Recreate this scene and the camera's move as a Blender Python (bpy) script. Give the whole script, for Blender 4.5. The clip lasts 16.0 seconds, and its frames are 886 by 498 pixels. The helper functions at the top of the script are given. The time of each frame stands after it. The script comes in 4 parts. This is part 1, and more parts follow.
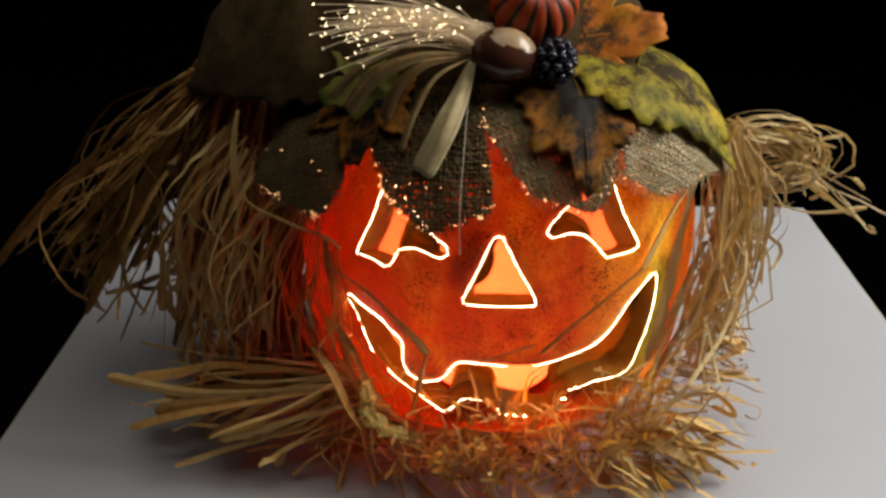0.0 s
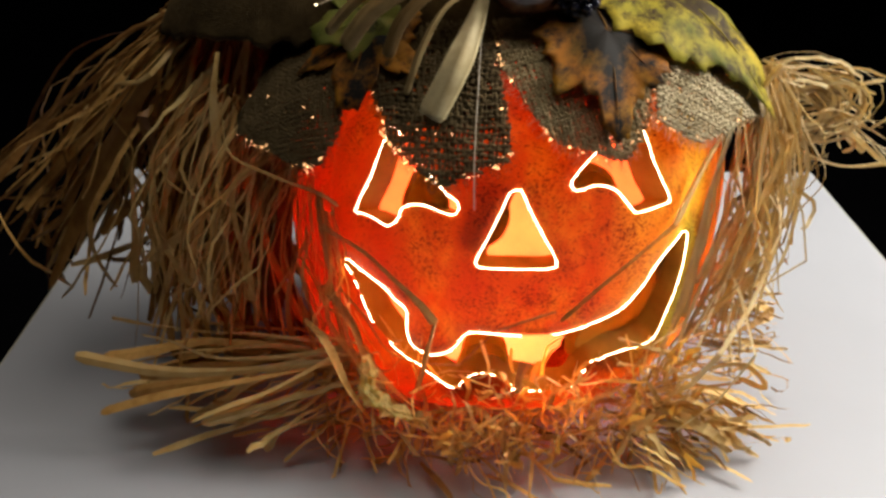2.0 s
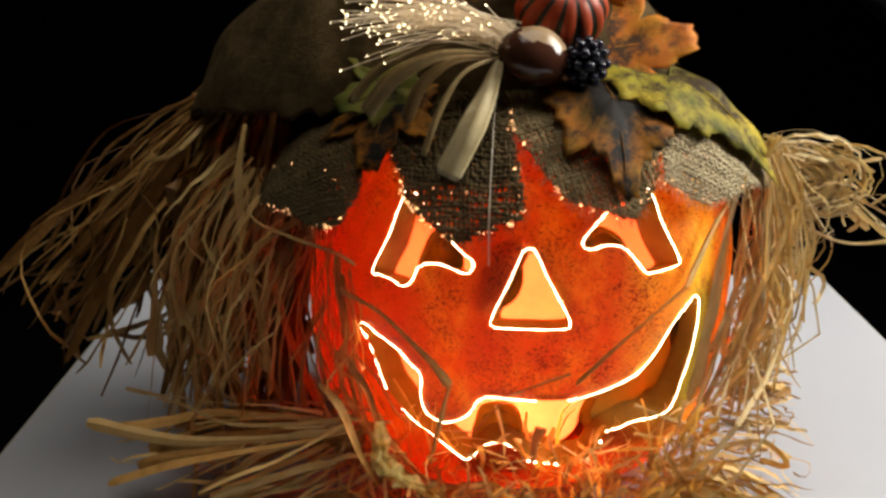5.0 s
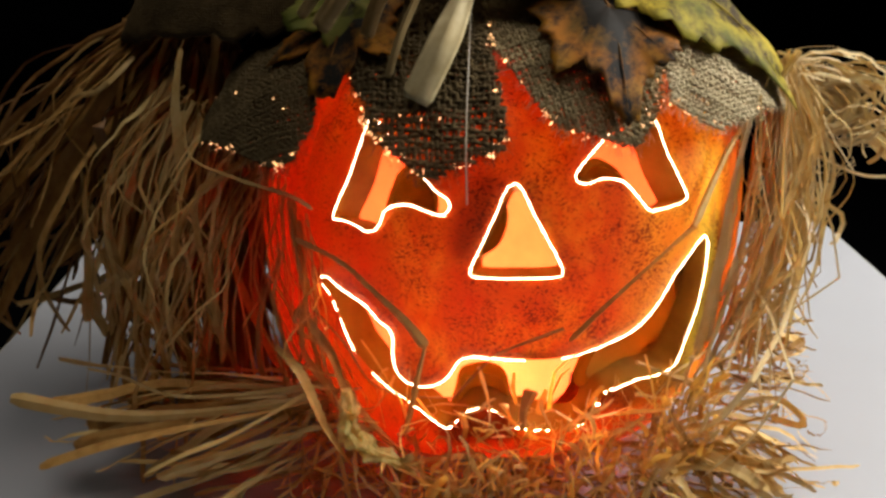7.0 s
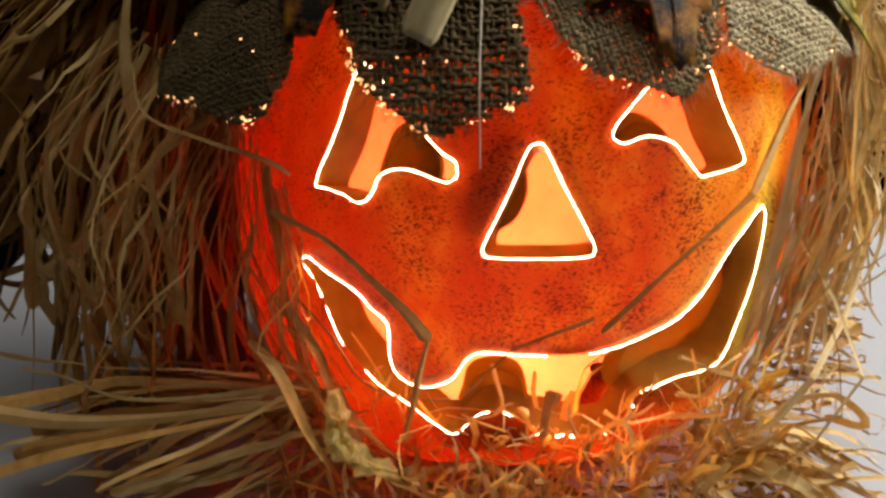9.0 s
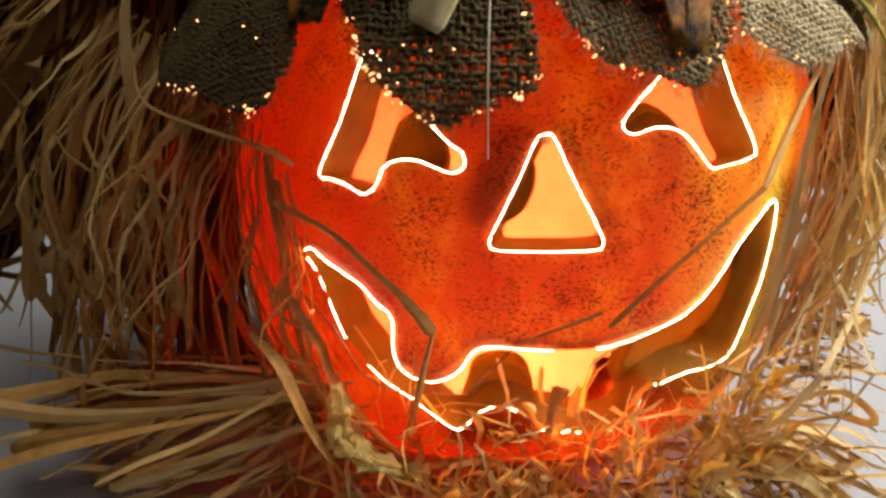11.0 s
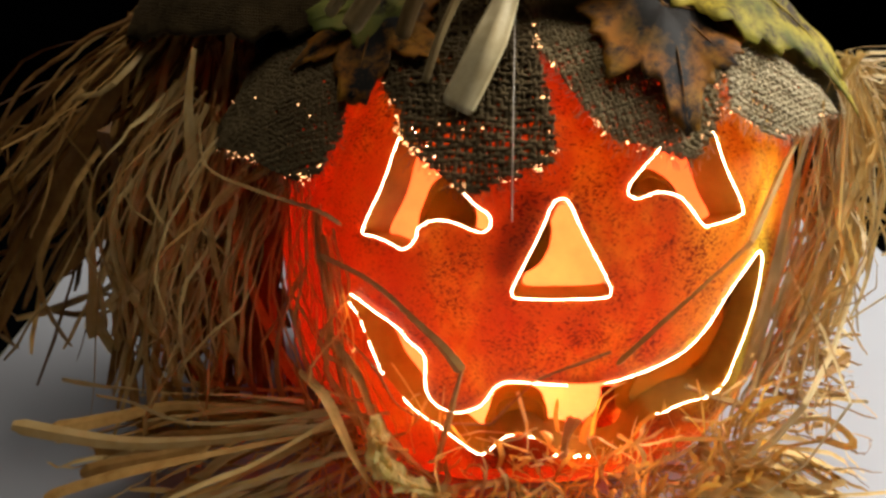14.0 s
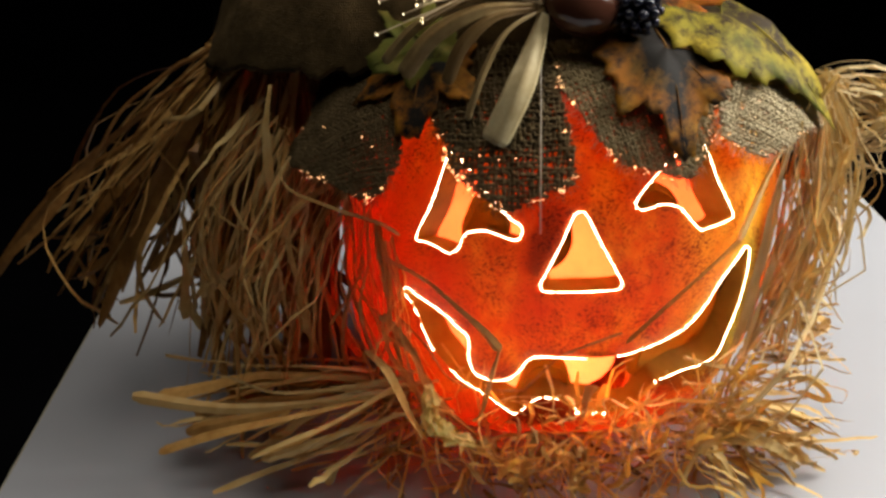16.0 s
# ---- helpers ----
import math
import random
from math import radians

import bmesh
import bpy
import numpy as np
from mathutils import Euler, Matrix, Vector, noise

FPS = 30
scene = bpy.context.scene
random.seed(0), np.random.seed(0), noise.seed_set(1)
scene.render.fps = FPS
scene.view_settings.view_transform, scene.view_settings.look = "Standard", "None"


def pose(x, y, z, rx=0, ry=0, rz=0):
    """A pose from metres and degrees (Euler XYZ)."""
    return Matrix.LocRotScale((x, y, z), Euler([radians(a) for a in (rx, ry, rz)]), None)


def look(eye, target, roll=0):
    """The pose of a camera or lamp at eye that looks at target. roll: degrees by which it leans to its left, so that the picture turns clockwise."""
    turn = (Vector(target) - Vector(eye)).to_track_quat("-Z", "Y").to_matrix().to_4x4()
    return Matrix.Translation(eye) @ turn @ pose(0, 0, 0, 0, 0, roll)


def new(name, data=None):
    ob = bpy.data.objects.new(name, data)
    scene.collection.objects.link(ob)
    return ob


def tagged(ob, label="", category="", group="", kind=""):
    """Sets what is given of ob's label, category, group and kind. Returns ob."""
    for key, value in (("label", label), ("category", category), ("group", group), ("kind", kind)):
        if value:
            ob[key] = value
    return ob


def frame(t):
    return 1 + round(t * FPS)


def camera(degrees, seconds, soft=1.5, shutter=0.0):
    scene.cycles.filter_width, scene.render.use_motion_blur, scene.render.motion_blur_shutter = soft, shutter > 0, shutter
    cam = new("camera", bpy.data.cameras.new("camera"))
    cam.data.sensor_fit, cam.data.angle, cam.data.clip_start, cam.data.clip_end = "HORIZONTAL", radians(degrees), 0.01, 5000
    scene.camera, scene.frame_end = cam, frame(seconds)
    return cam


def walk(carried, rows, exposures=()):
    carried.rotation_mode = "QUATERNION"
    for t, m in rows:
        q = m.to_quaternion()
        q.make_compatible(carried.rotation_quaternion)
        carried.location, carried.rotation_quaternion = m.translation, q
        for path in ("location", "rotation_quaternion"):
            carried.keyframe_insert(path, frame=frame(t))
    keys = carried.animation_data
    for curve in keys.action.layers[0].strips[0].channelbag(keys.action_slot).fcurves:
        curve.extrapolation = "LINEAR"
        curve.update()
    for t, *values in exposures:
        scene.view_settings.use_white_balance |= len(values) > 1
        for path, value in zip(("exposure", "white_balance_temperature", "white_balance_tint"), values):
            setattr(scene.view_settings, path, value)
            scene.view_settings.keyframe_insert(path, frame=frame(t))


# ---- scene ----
cam = camera(57.0, 16.0, soft=3.0)
PATH = [
    (0, (0.008, -0.016, 0.322), (-0.031, 1.69, -0.722), 0.2),
    (0.5, (0.009, -0.013, 0.306), (-0.03, 1.698, -0.729), -0.0),
    (1, (-0.003, 0.004, 0.303), (0.01, 1.696, -0.763), 0.1),
    (1.5, (-0.007, 0.011, 0.293), (0.03, 1.701, -0.776), 1.0),
    (2, (-0.007, 0.011, 0.292), (0.019, 1.698, -0.782), 0.7),
    (2.5, (-0.009, 0.005, 0.29), (0.005, 1.785, -0.623), 0.8),
    (3, (-0.013, -0.002, 0.283), (0.004, 1.84, -0.497), 1.9),
    (3.5, (-0.022, 0.004, 0.291), (-0.012, 1.864, -0.445), 1.8),
    (4, (-0.022, 0.001, 0.301), (-0.009, 1.866, -0.421), 1.9),
    (4.5, (-0.017, -0.005, 0.292), (-0.003, 1.852, -0.451), 1.6),
    (5, (-0.009, -0.01, 0.266), (-0.009, 1.838, -0.5), 0.6),
    (5.2, (-0.01, -0.008, 0.253), (-0.004, 1.843, -0.505), 0.3),
    (7.3, (-0.005, 0.039, 0.236), (0.041, 1.838, -0.635), -0.2),
    (7.5, (-0.005, 0.047, 0.231), (0.042, 1.84, -0.655), -0.3),
    (8, (-0.005, 0.064, 0.221), (0.058, 1.849, -0.678), -0.2),
    (8.5, (-0.006, 0.074, 0.221), (0.061, 1.856, -0.684), 0.1),
    (9, (-0.008, 0.074, 0.22), (0.051, 1.855, -0.688), -0.1),
    (9.5, (-0.01, 0.075, 0.219), (0.055, 1.855, -0.691), 0.0),
    (12, (-0.01, 0.078, 0.217), (0.053, 1.852, -0.705), 0.4),
    (12.5, (-0.01, 0.077, 0.219), (0.067, 1.853, -0.696), 0.7),
    (13, (-0.01, 0.075, 0.22), (0.077, 1.856, -0.687), 0.6),
    (13.5, (-0.012, 0.069, 0.225), (0.071, 1.856, -0.67), 0.4),
    (14, (-0.021, 0.053, 0.242), (0.05, 1.845, -0.642), 0.2),
    (14.5, (-0.026, 0.031, 0.268), (0.045, 1.816, -0.63), -0.1),
    (15, (-0.026, 0.013, 0.295), (0.021, 1.747, -0.701), -1.0),
    (15.5, (-0.029, 0.014, 0.3), (-0.003, 1.735, -0.719), -1.5),
    (16, (-0.031, 0.017, 0.294), (-0.008, 1.724, -0.749), -1.6),
]
walk(cam, [(t, look(eye, target, roll)) for t, eye, target, roll in PATH],
     exposures=[(0, -0.38), (0.5, -0.40), (1, -0.22), (2, 0.22), (3, 0.26), (5, 0.16), (9, 0.08), (12.5, 0.30), (14, 0.2), (16, 0.16)])

# ---------------------------------------------------------------- world and light
world = bpy.data.worlds.new("world")
scene.world = world
world.use_nodes = True
world.node_tree.nodes["Background"].inputs[0].default_value = (0.05, 0.055, 0.07, 1)
world.node_tree.nodes["Background"].inputs[1].default_value = 0.1

# unseen area light placed to the right, with no fitting modelled
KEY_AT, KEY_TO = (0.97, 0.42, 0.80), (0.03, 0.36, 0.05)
key_data = bpy.data.lights.new("key_area_light", "AREA")
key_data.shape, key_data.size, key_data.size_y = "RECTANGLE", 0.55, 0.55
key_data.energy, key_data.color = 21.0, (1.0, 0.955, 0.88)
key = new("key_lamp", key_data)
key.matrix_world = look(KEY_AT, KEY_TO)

# unseen wide fill light added over the table
fill_data = bpy.data.lights.new("overhead_fill", "AREA")
fill_data.shape, fill_data.size, fill_data.size_y = "RECTANGLE", 1.2, 0.9
fill_data.energy, fill_data.color = 8.5, (1.0, 0.93, 0.82)
overhead_fill = new("fill_lamp", fill_data)
overhead_fill.matrix_world = look((0.08, 0.36, 1.55), (0.03, 0.36, 0.0))

# the bulb inside the pumpkin
bulb_data = bpy.data.lights.new("bulb_light", "POINT")
bulb_data.energy, bulb_data.color, bulb_data.shadow_soft_size = 1.25, (1.0, 0.42, 0.16), 0.014
bulb_light = new("bulb_light", bulb_data)
bulb_light.location = (0.030, 0.368, 0.066)


# ---------------------------------------------------------------- materials
def material(name):
    m = bpy.data.materials.new(name)
    m.use_nodes = True
    nodes, links = m.node_tree.nodes, m.node_tree.links
    return m, nodes, links, nodes["Principled BSDF"], nodes["Material Output"]


def noise_node(nodes, links, scale, detail=4, rough=0.6, stretch=(1, 1, 1)):
    co = nodes.new("ShaderNodeTexCoord")
    mp = nodes.new("ShaderNodeMapping")
    mp.inputs["Scale"].default_value = stretch
    nz = nodes.new("ShaderNodeTexNoise")
    nz.inputs["Scale"].default_value, nz.inputs["Detail"].default_value, nz.inputs["Roughness"].default_value = scale, detail, rough
    links.new(co.outputs["Object"], mp.inputs["Vector"])
    links.new(mp.outputs["Vector"], nz.inputs["Vector"])
    return nz


def ramp_node(nodes, links, source, stops):
    r = nodes.new("ShaderNodeValToRGB")
    els = r.color_ramp.elements
    while len(els) < len(stops):
        els.new(0.5)
    for e, (p, c) in zip(els, stops):
        e.position, e.color = p, (*c, 1)
    links.new(source, r.inputs["Fac"])
    return r


def mix_color(nodes, links, fac, a, b, mode="MIX"):
    m = nodes.new("ShaderNodeMix")
    m.data_type, m.blend_type = "RGBA", mode
    for sock, v in ((m.inputs[0], fac), (m.inputs[6], a), (m.inputs[7], b)):
        if isinstance(v, (int, float)):
            sock.default_value = v
        elif isinstance(v, tuple):
            sock.default_value = (*v, 1)
        else:
            links.new(v, sock)
    return m.outputs[2]


def add_bump(nodes, links, bsdf, height, strength, distance):
    b = nodes.new("ShaderNodeBump")
    b.inputs["Strength"].default_value, b.inputs["Distance"].default_value = strength, distance
    links.new(height, b.inputs["Height"])
    links.new(b.outputs["Normal"], bsdf.inputs["Normal"])
    return b


def translucent_mix(nodes, links, bsdf, out, color, fac):
    tr = nodes.new("ShaderNodeBsdfTranslucent")
    if isinstance(color, tuple):
        tr.inputs["Color"].default_value = (*color, 1)
    else:
        links.new(color, tr.inputs["Color"])
    mx = nodes.new("ShaderNodeMixShader")
    mx.inputs[0].default_value = fac
    links.new(bsdf.outputs[0], mx.inputs[1])
    links.new(tr.outputs[0], mx.inputs[2])
    links.new(mx.outputs[0], out.inputs["Surface"])


def plain(name, color, rough=0.6, metallic=0.0, var=0.15, scale=60.0, bump=0.0, stretch=(1, 1, 1)):
    m, n, l, b, o = material(name)
    nz = noise_node(n, l, scale, stretch=stretch)
    lo = tuple(max(0.0, c * (1 - var)) for c in color)
    hi = tuple(min(1.0, c * (1 + var)) for c in color)
    r = ramp_node(n, l, nz.outputs["Fac"], [(0.3, lo), (0.7, hi)])
    l.new(r.outputs["Color"], b.inputs["Base Color"])
    b.inputs["Roughness"].default_value, b.inputs["Metallic"].default_value = rough, metallic
    if bump:
        add_bump(n, l, b, nz.outputs["Fac"], bump, 0.001)
    return m


def glow(name, color, strength):
    m, n, l, b, o = material(name)
    b.inputs["Base Color"].default_value = (0.8, 0.8, 0.8, 1)
    b.inputs["Emission Color"].default_value = (*color, 1)
    b.inputs["Emission Strength"].default_value = strength
    return m


def pumpkin_skin():
    m, n, l, b, o = material("pumpkin_foam")
    big = noise_node(n, l, 34, 6, 0.68, (1, 1, 0.6))
    co = n.new("ShaderNodeTexCoord")
    sep = n.new("ShaderNodeSeparateXYZ")
    l.new(co.outputs["Object"], sep.inputs[0])
    across = n.new("ShaderNodeMath")
    across.operation = "MULTIPLY_ADD"
    across.inputs[1].default_value = 0.55
    l.new(sep.outputs["X"], across.inputs[0])
    l.new(big.outputs["Fac"], across.inputs[2])
    base = ramp_node(n, l, across.outputs[0], [(0.34, (0.43, 0.050, 0.004)), (0.50, (0.50, 0.098, 0.006)), (0.66, (0.62, 0.25, 0.015))])
    # yellow ribs on one side, and a yellow cloud round the eye there
    wob = noise_node(n, l, 45, 3, 0.6, (1, 1, 0.35))
    place = n.new("ShaderNodeMath")
    place.operation = "MULTIPLY_ADD"
    place.inputs[1].default_value = 0.030
    l.new(wob.outputs["Fac"], place.inputs[0])
    l.new(sep.outputs["X"], place.inputs[2])
    rib = ramp_node(n, l, place.outputs[0], [(0.048, (0, 0, 0)), (0.062, (0.30, 0.30, 0.30)), (0.078, (0.42, 0.42, 0.42)), (0.085, (1, 1, 1)), (0.094, (1, 1, 1)), (0.099, (0.12, 0.12, 0.12)), (0.106, (0.20, 0.20, 0.20)), (0.113, (0.6, 0.6, 0.6))])
    streak = noise_node(n, l, 60, 3, 0.6, (1, 1, 0.2))
    sr = ramp_node(n, l, streak.outputs["Fac"], [(0.30, (0.3, 0.3, 0.3)), (0.52, (1, 1, 1))])
    mul = n.new("ShaderNodeMath")
    mul.operation = "MULTIPLY"
    l.new(rib.outputs["Color"], mul.inputs[0])
    l.new(sr.outputs["Color"], mul.inputs[1])
    c1 = mix_color(n, l, mul.outputs[0], base.outputs["Color"], (0.80, 0.64, 0.05))
    # red towards one cheek, chin and crown: thick foam's weaker glow painted in
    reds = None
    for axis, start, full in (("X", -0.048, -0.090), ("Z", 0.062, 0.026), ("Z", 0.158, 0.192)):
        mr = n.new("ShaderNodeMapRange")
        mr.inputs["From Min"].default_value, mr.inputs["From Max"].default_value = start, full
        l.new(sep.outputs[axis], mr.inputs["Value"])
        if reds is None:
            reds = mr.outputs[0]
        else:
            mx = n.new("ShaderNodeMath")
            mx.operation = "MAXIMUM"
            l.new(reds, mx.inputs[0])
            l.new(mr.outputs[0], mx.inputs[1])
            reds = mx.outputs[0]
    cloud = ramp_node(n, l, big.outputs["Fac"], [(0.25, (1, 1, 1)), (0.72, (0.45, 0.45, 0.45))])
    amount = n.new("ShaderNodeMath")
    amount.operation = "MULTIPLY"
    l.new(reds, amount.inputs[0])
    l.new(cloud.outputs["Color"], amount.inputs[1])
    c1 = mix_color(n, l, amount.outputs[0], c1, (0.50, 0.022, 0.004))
    speck = noise_node(n, l, 1500, 3, 0.6, (0.62, 1, 1))
    zone = noise_node(n, l, 60, 3, 0.6)
    add = n.new("ShaderNodeMath")
    add.operation = "ADD"
    l.new(speck.outputs["Fac"], add.inputs[0])
    half = n.new("ShaderNodeMath")
    half.operation = "MULTIPLY"
    half.inputs[1].default_value = 0.40
    l.new(zone.outputs["Fac"], half.inputs[0])
    l.new(half.outputs[0], add.inputs[1])
    thr = n.new("ShaderNodeMapRange")
    thr.inputs["From Min"].default_value, thr.inputs["From Max"].default_value = 0.735, 0.82
    l.new(add.outputs[0], thr.inputs["Value"])
    c2 = mix_color(n, l, thr.outputs[0], c1, (0.14, 0.018, 0.004))
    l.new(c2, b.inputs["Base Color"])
    b.inputs["Roughness"].default_value = 0.5
    b.inputs["Specular IOR Level"].default_value = 0.3
    add_bump(n, l, b, speck.outputs["Fac"], 0.25, 0.0006)
    translucent_mix(n, l, b, o, c2, 0.20)
    return m


def straw_material(name, tint, light, thin=0.27):
    m, n, l, b, o = material(name)
    info = n.new("ShaderNodeObjectInfo")
    grain = noise_node(n, l, 160, 3, 0.6)
    a = ramp_node(n, l, grain.outputs["Fac"], [(0.3, tint), (0.7, light)])
    d = ramp_node(n, l, info.outputs["Random"], [(0.0, (0.60, 0.50, 0.40)), (0.45, (0.92, 0.86, 0.77)), (1.0, (1.0, 1.0, 0.96))])
    c = mix_color(n, l, 1.0, a.outputs["Color"], d.outputs["Color"], "MULTIPLY")
    l.new(c, b.inputs["Base Color"])
    b.inputs["Roughness"].default_value = 0.45
    b.inputs["Specular IOR Level"].default_value = 0.25
    add_bump(n, l, b, grain.outputs["Fac"], 0.3, 0.0005)
    translucent_mix(n, l, b, o, c, thin)
    return m


def burlap_material(name, dark, light, weave):
    m, n, l, b, o = material(name)
    nz = noise_node(n, l, 90, 5, 0.7)
    a = ramp_node(n, l, nz.outputs["Fac"], [(0.3, dark), (0.7, light)])
    l.new(a.outputs["Color"], b.inputs["Base Color"])
    b.inputs["Roughness"].default_value = 0.95
    b.inputs["Specular IOR Level"].default_value = 0.1
    fine = noise_node(n, l, 1400, 2, 0.6)
    height = fine.outputs["Fac"]
    if weave:
        co = n.new("ShaderNodeTexCoord")
        total = None
        for axis in ("X", "Z"):
            w = n.new("ShaderNodeTexWave")
            w.bands_direction = axis
            w.inputs["Scale"].default_value = 330
            w.inputs["Distortion"].default_value = 5.0
            w.inputs["Detail Scale"].default_value = 3
            l.new(co.outputs["Object"], w.inputs["Vector"])
            if total is None:
                total = w.outputs["Fac"]
            else:
                mx = n.new("ShaderNodeMath")
                mx.operation = "ADD"
                l.new(total, mx.inputs[0])
                l.new(w.outputs["Fac"], mx.inputs[1])
                height = mx.outputs[0]
        dk = ramp_node(n, l, height, [(0.2, (0.84, 0.82, 0.80)), (0.9, (1, 1, 1))])
        c = mix_color(n, l, 1.0, a.outputs["Color"], dk.outputs["Color"], "MULTIPLY")
        l.new(c, b.inputs["Base Color"])
    add_bump(n, l, b, height, 0.5, 0.0010)
    return m


def leaf_material(name, stops, scale=38, dirt=(0.02, 0.014, 0.008), dirt_at=0.56):
    m, n, l, b, o = material(name)
    nz = noise_node(n, l, scale, 4, 0.6)
    a = ramp_node(n, l, nz.outputs["Fac"], stops)
    blot = noise_node(n, l, scale * 2.6, 8, 0.75)
    # blotches gather towards the stalk and along the ribs
    rib = n.new("ShaderNodeAttribute")
    rib.attribute_name = "stalk_rib_dark"
    grown = n.new("ShaderNodeMath")
    grown.operation = "MULTIPLY_ADD"
    grown.inputs[1].default_value = 0.22
    l.new(rib.outputs["Fac"], grown.inputs[0])
    l.new(blot.outputs["Fac"], grown.inputs[2])
    mr = n.new("ShaderNodeMapRange")
    mr.inputs["From Min"].default_value, mr.inputs["From Max"].default_value = dirt_at + 0.06, dirt_at + 0.22
    l.new(grown.outputs[0], mr.inputs["Value"])
    c = mix_color(n, l, mr.outputs[0], a.outputs["Color"], dirt)
    l.new(c, b.inputs["Base Color"])
    b.inputs["Roughness"].default_value = 0.65
    b.inputs["Specular IOR Level"].default_value = 0.2
    add_bump(n, l, b, blot.outputs["Fac"], 0.4, 0.0008)
    translucent_mix(n, l, b, o, c, 0.2)
    return m


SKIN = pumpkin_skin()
def rim_material():
    m, n, l, b, o = material("carved_foam_edge")
    nz = noise_node(n, l, 60, 4, 0.6)
    r = ramp_node(n, l, nz.outputs["Fac"], [(0.3, (0.17, 0.078, 0.009)), (0.7, (0.33, 0.165, 0.020))])
    l.new(r.outputs["Color"], b.inputs["Base Color"])
    b.inputs["Roughness"].default_value = 0.7
    b.inputs["Specular IOR Level"].default_value = 0.08
    add_bump(n, l, b, nz.outputs["Fac"], 0.2, 0.001)
    translucent_mix(n, l, b, o, (0.55, 0.36, 0.05), 0.12)
    return m


RIM = rim_material()
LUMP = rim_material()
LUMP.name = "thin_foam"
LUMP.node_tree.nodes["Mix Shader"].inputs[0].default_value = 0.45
FOAM = plain("pale_foam_inside", (0.62, 0.155, 0.075), 0.9, var=0.12, scale=50, bump=0.2)
WIRE = glow("outline_light_wire", (1.0, 0.68, 0.41), 44.0)
TIP = glow("fibre_tip_glow", (1.0, 0.48, 0.18), 5.0)
TIP_PALE = glow("spray_tip_glow", (1.0, 0.78, 0.44), 9.0)
SPRAY = glow("light_leaking_fibre", (1.0, 0.70, 0.36), 0.10)
SPRAY.node_tree.nodes["Principled BSDF"].inputs["Base Color"].default_value = (0.62, 0.50, 0.34, 1)
FIBRE = plain("clear_fibre", (0.42, 0.35, 0.26), 0.2, var=0.1)
STRAW = straw_material("dry_raffia", (0.62, 0.345, 0.10), (0.88, 0.575, 0.21))
STRAW_PALE = straw_material("pale_raffia", (0.83, 0.575, 0.21), (0.95, 0.76, 0.38))
STRAW_THIN = straw_material("thin_raffia", (0.84, 0.58, 0.20), (0.97, 0.80, 0.36), 0.72)
# paler right-hand raffia: the key light's brightness put into its colour
STRAW_LIT = straw_material("lit_side_raffia", (0.88, 0.71, 0.38), (0.97, 0.88, 0.60), 0.45)
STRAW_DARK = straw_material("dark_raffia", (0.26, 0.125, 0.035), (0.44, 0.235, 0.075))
HUSK = straw_material("corn_husk", (0.66, 0.54, 0.30), (0.86, 0.76, 0.48))
HUSK_DULL = straw_material("dull_corn_husk", (0.40, 0.29, 0.13), (0.58, 0.44, 0.22))
HUSK_GREEN = straw_material("greenish_husk", (0.78, 0.64, 0.24), (0.96, 0.88, 0.46), 0.55)
BURLAP = burlap_material("brown_burlap", (0.042, 0.028, 0.011), (0.112, 0.074, 0.031), True)
# palest threads, for the right flap: key light on it put into the colour
THREAD_LIT = burlap_material("burlap_thread", (0.42, 0.34, 0.20), (0.74, 0.64, 0.43), False)
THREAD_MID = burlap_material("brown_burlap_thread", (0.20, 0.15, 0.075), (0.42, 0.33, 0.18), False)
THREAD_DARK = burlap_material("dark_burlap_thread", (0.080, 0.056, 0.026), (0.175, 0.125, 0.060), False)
LEAF_BROWN = leaf_material("brown_orange_leaf", [(0.36, (0.17, 0.085, 0.012)), (0.5, (0.36, 0.125, 0.008)), (0.64, (0.42, 0.20, 0.018))], 30, dirt=(0.012, 0.009, 0.006), dirt_at=0.40)
LEAF_YELLOW = leaf_material("yellow_green_leaf", [(0.34, (0.11, 0.12, 0.015)), (0.5, (0.36, 0.30, 0.025)), (0.64, (0.54, 0.40, 0.035))], 40, dirt=(0.05, 0.030, 0.009), dirt_at=0.42)
LEAF_ORANGE = leaf_material("orange_leaf", [(0.34, (0.36, 0.085, 0.007)), (0.5, (0.60, 0.17, 0.010)), (0.64, (0.64, 0.29, 0.02))], 42, dirt=(0.07, 0.03, 0.009), dirt_at=0.46)
LEAF_GREEN = leaf_material("olive_leaf", [(0.30, (0.10, 0.12, 0.02)), (0.5, (0.20, 0.20, 0.035)), (0.70, (0.40, 0.26, 0.05))], 42)
LEAF_TAN = leaf_material("dry_tan_leaf", [(0.30, (0.065, 0.042, 0.010)), (0.5, (0.135, 0.088, 0.018)), (0.70, (0.25, 0.165, 0.030))], 60, dirt=(0.06, 0.035, 0.01), dirt_at=0.52)
CHESTNUT = plain("glossy_chestnut", (0.060, 0.022, 0.013), 0.12, var=0.3, scale=40)
# tan of the nut's top with the lamp's reflection put into the colour
CHESTNUT_PALE = plain("chestnut_tan_glint", (0.32, 0.21, 0.11), 0.3, var=0.2, scale=80)
BERRY = plain("glossy_blackberry", (0.010, 0.011, 0.022), 0.22, var=0.4, scale=200)
GOURD = plain("orange_gourd_skin", (0.38, 0.045, 0.008), 0.45, var=0.25, scale=60, bump=0.15)
GOURD_STRIPE = plain("dark_green_stripe", (0.025, 0.025, 0.016), 0.5, var=0.3, scale=90)
TABLE_WHITE = plain("white_laminate", (0.41, 0.42, 0.455), 0.42, var=0.03, scale=9)
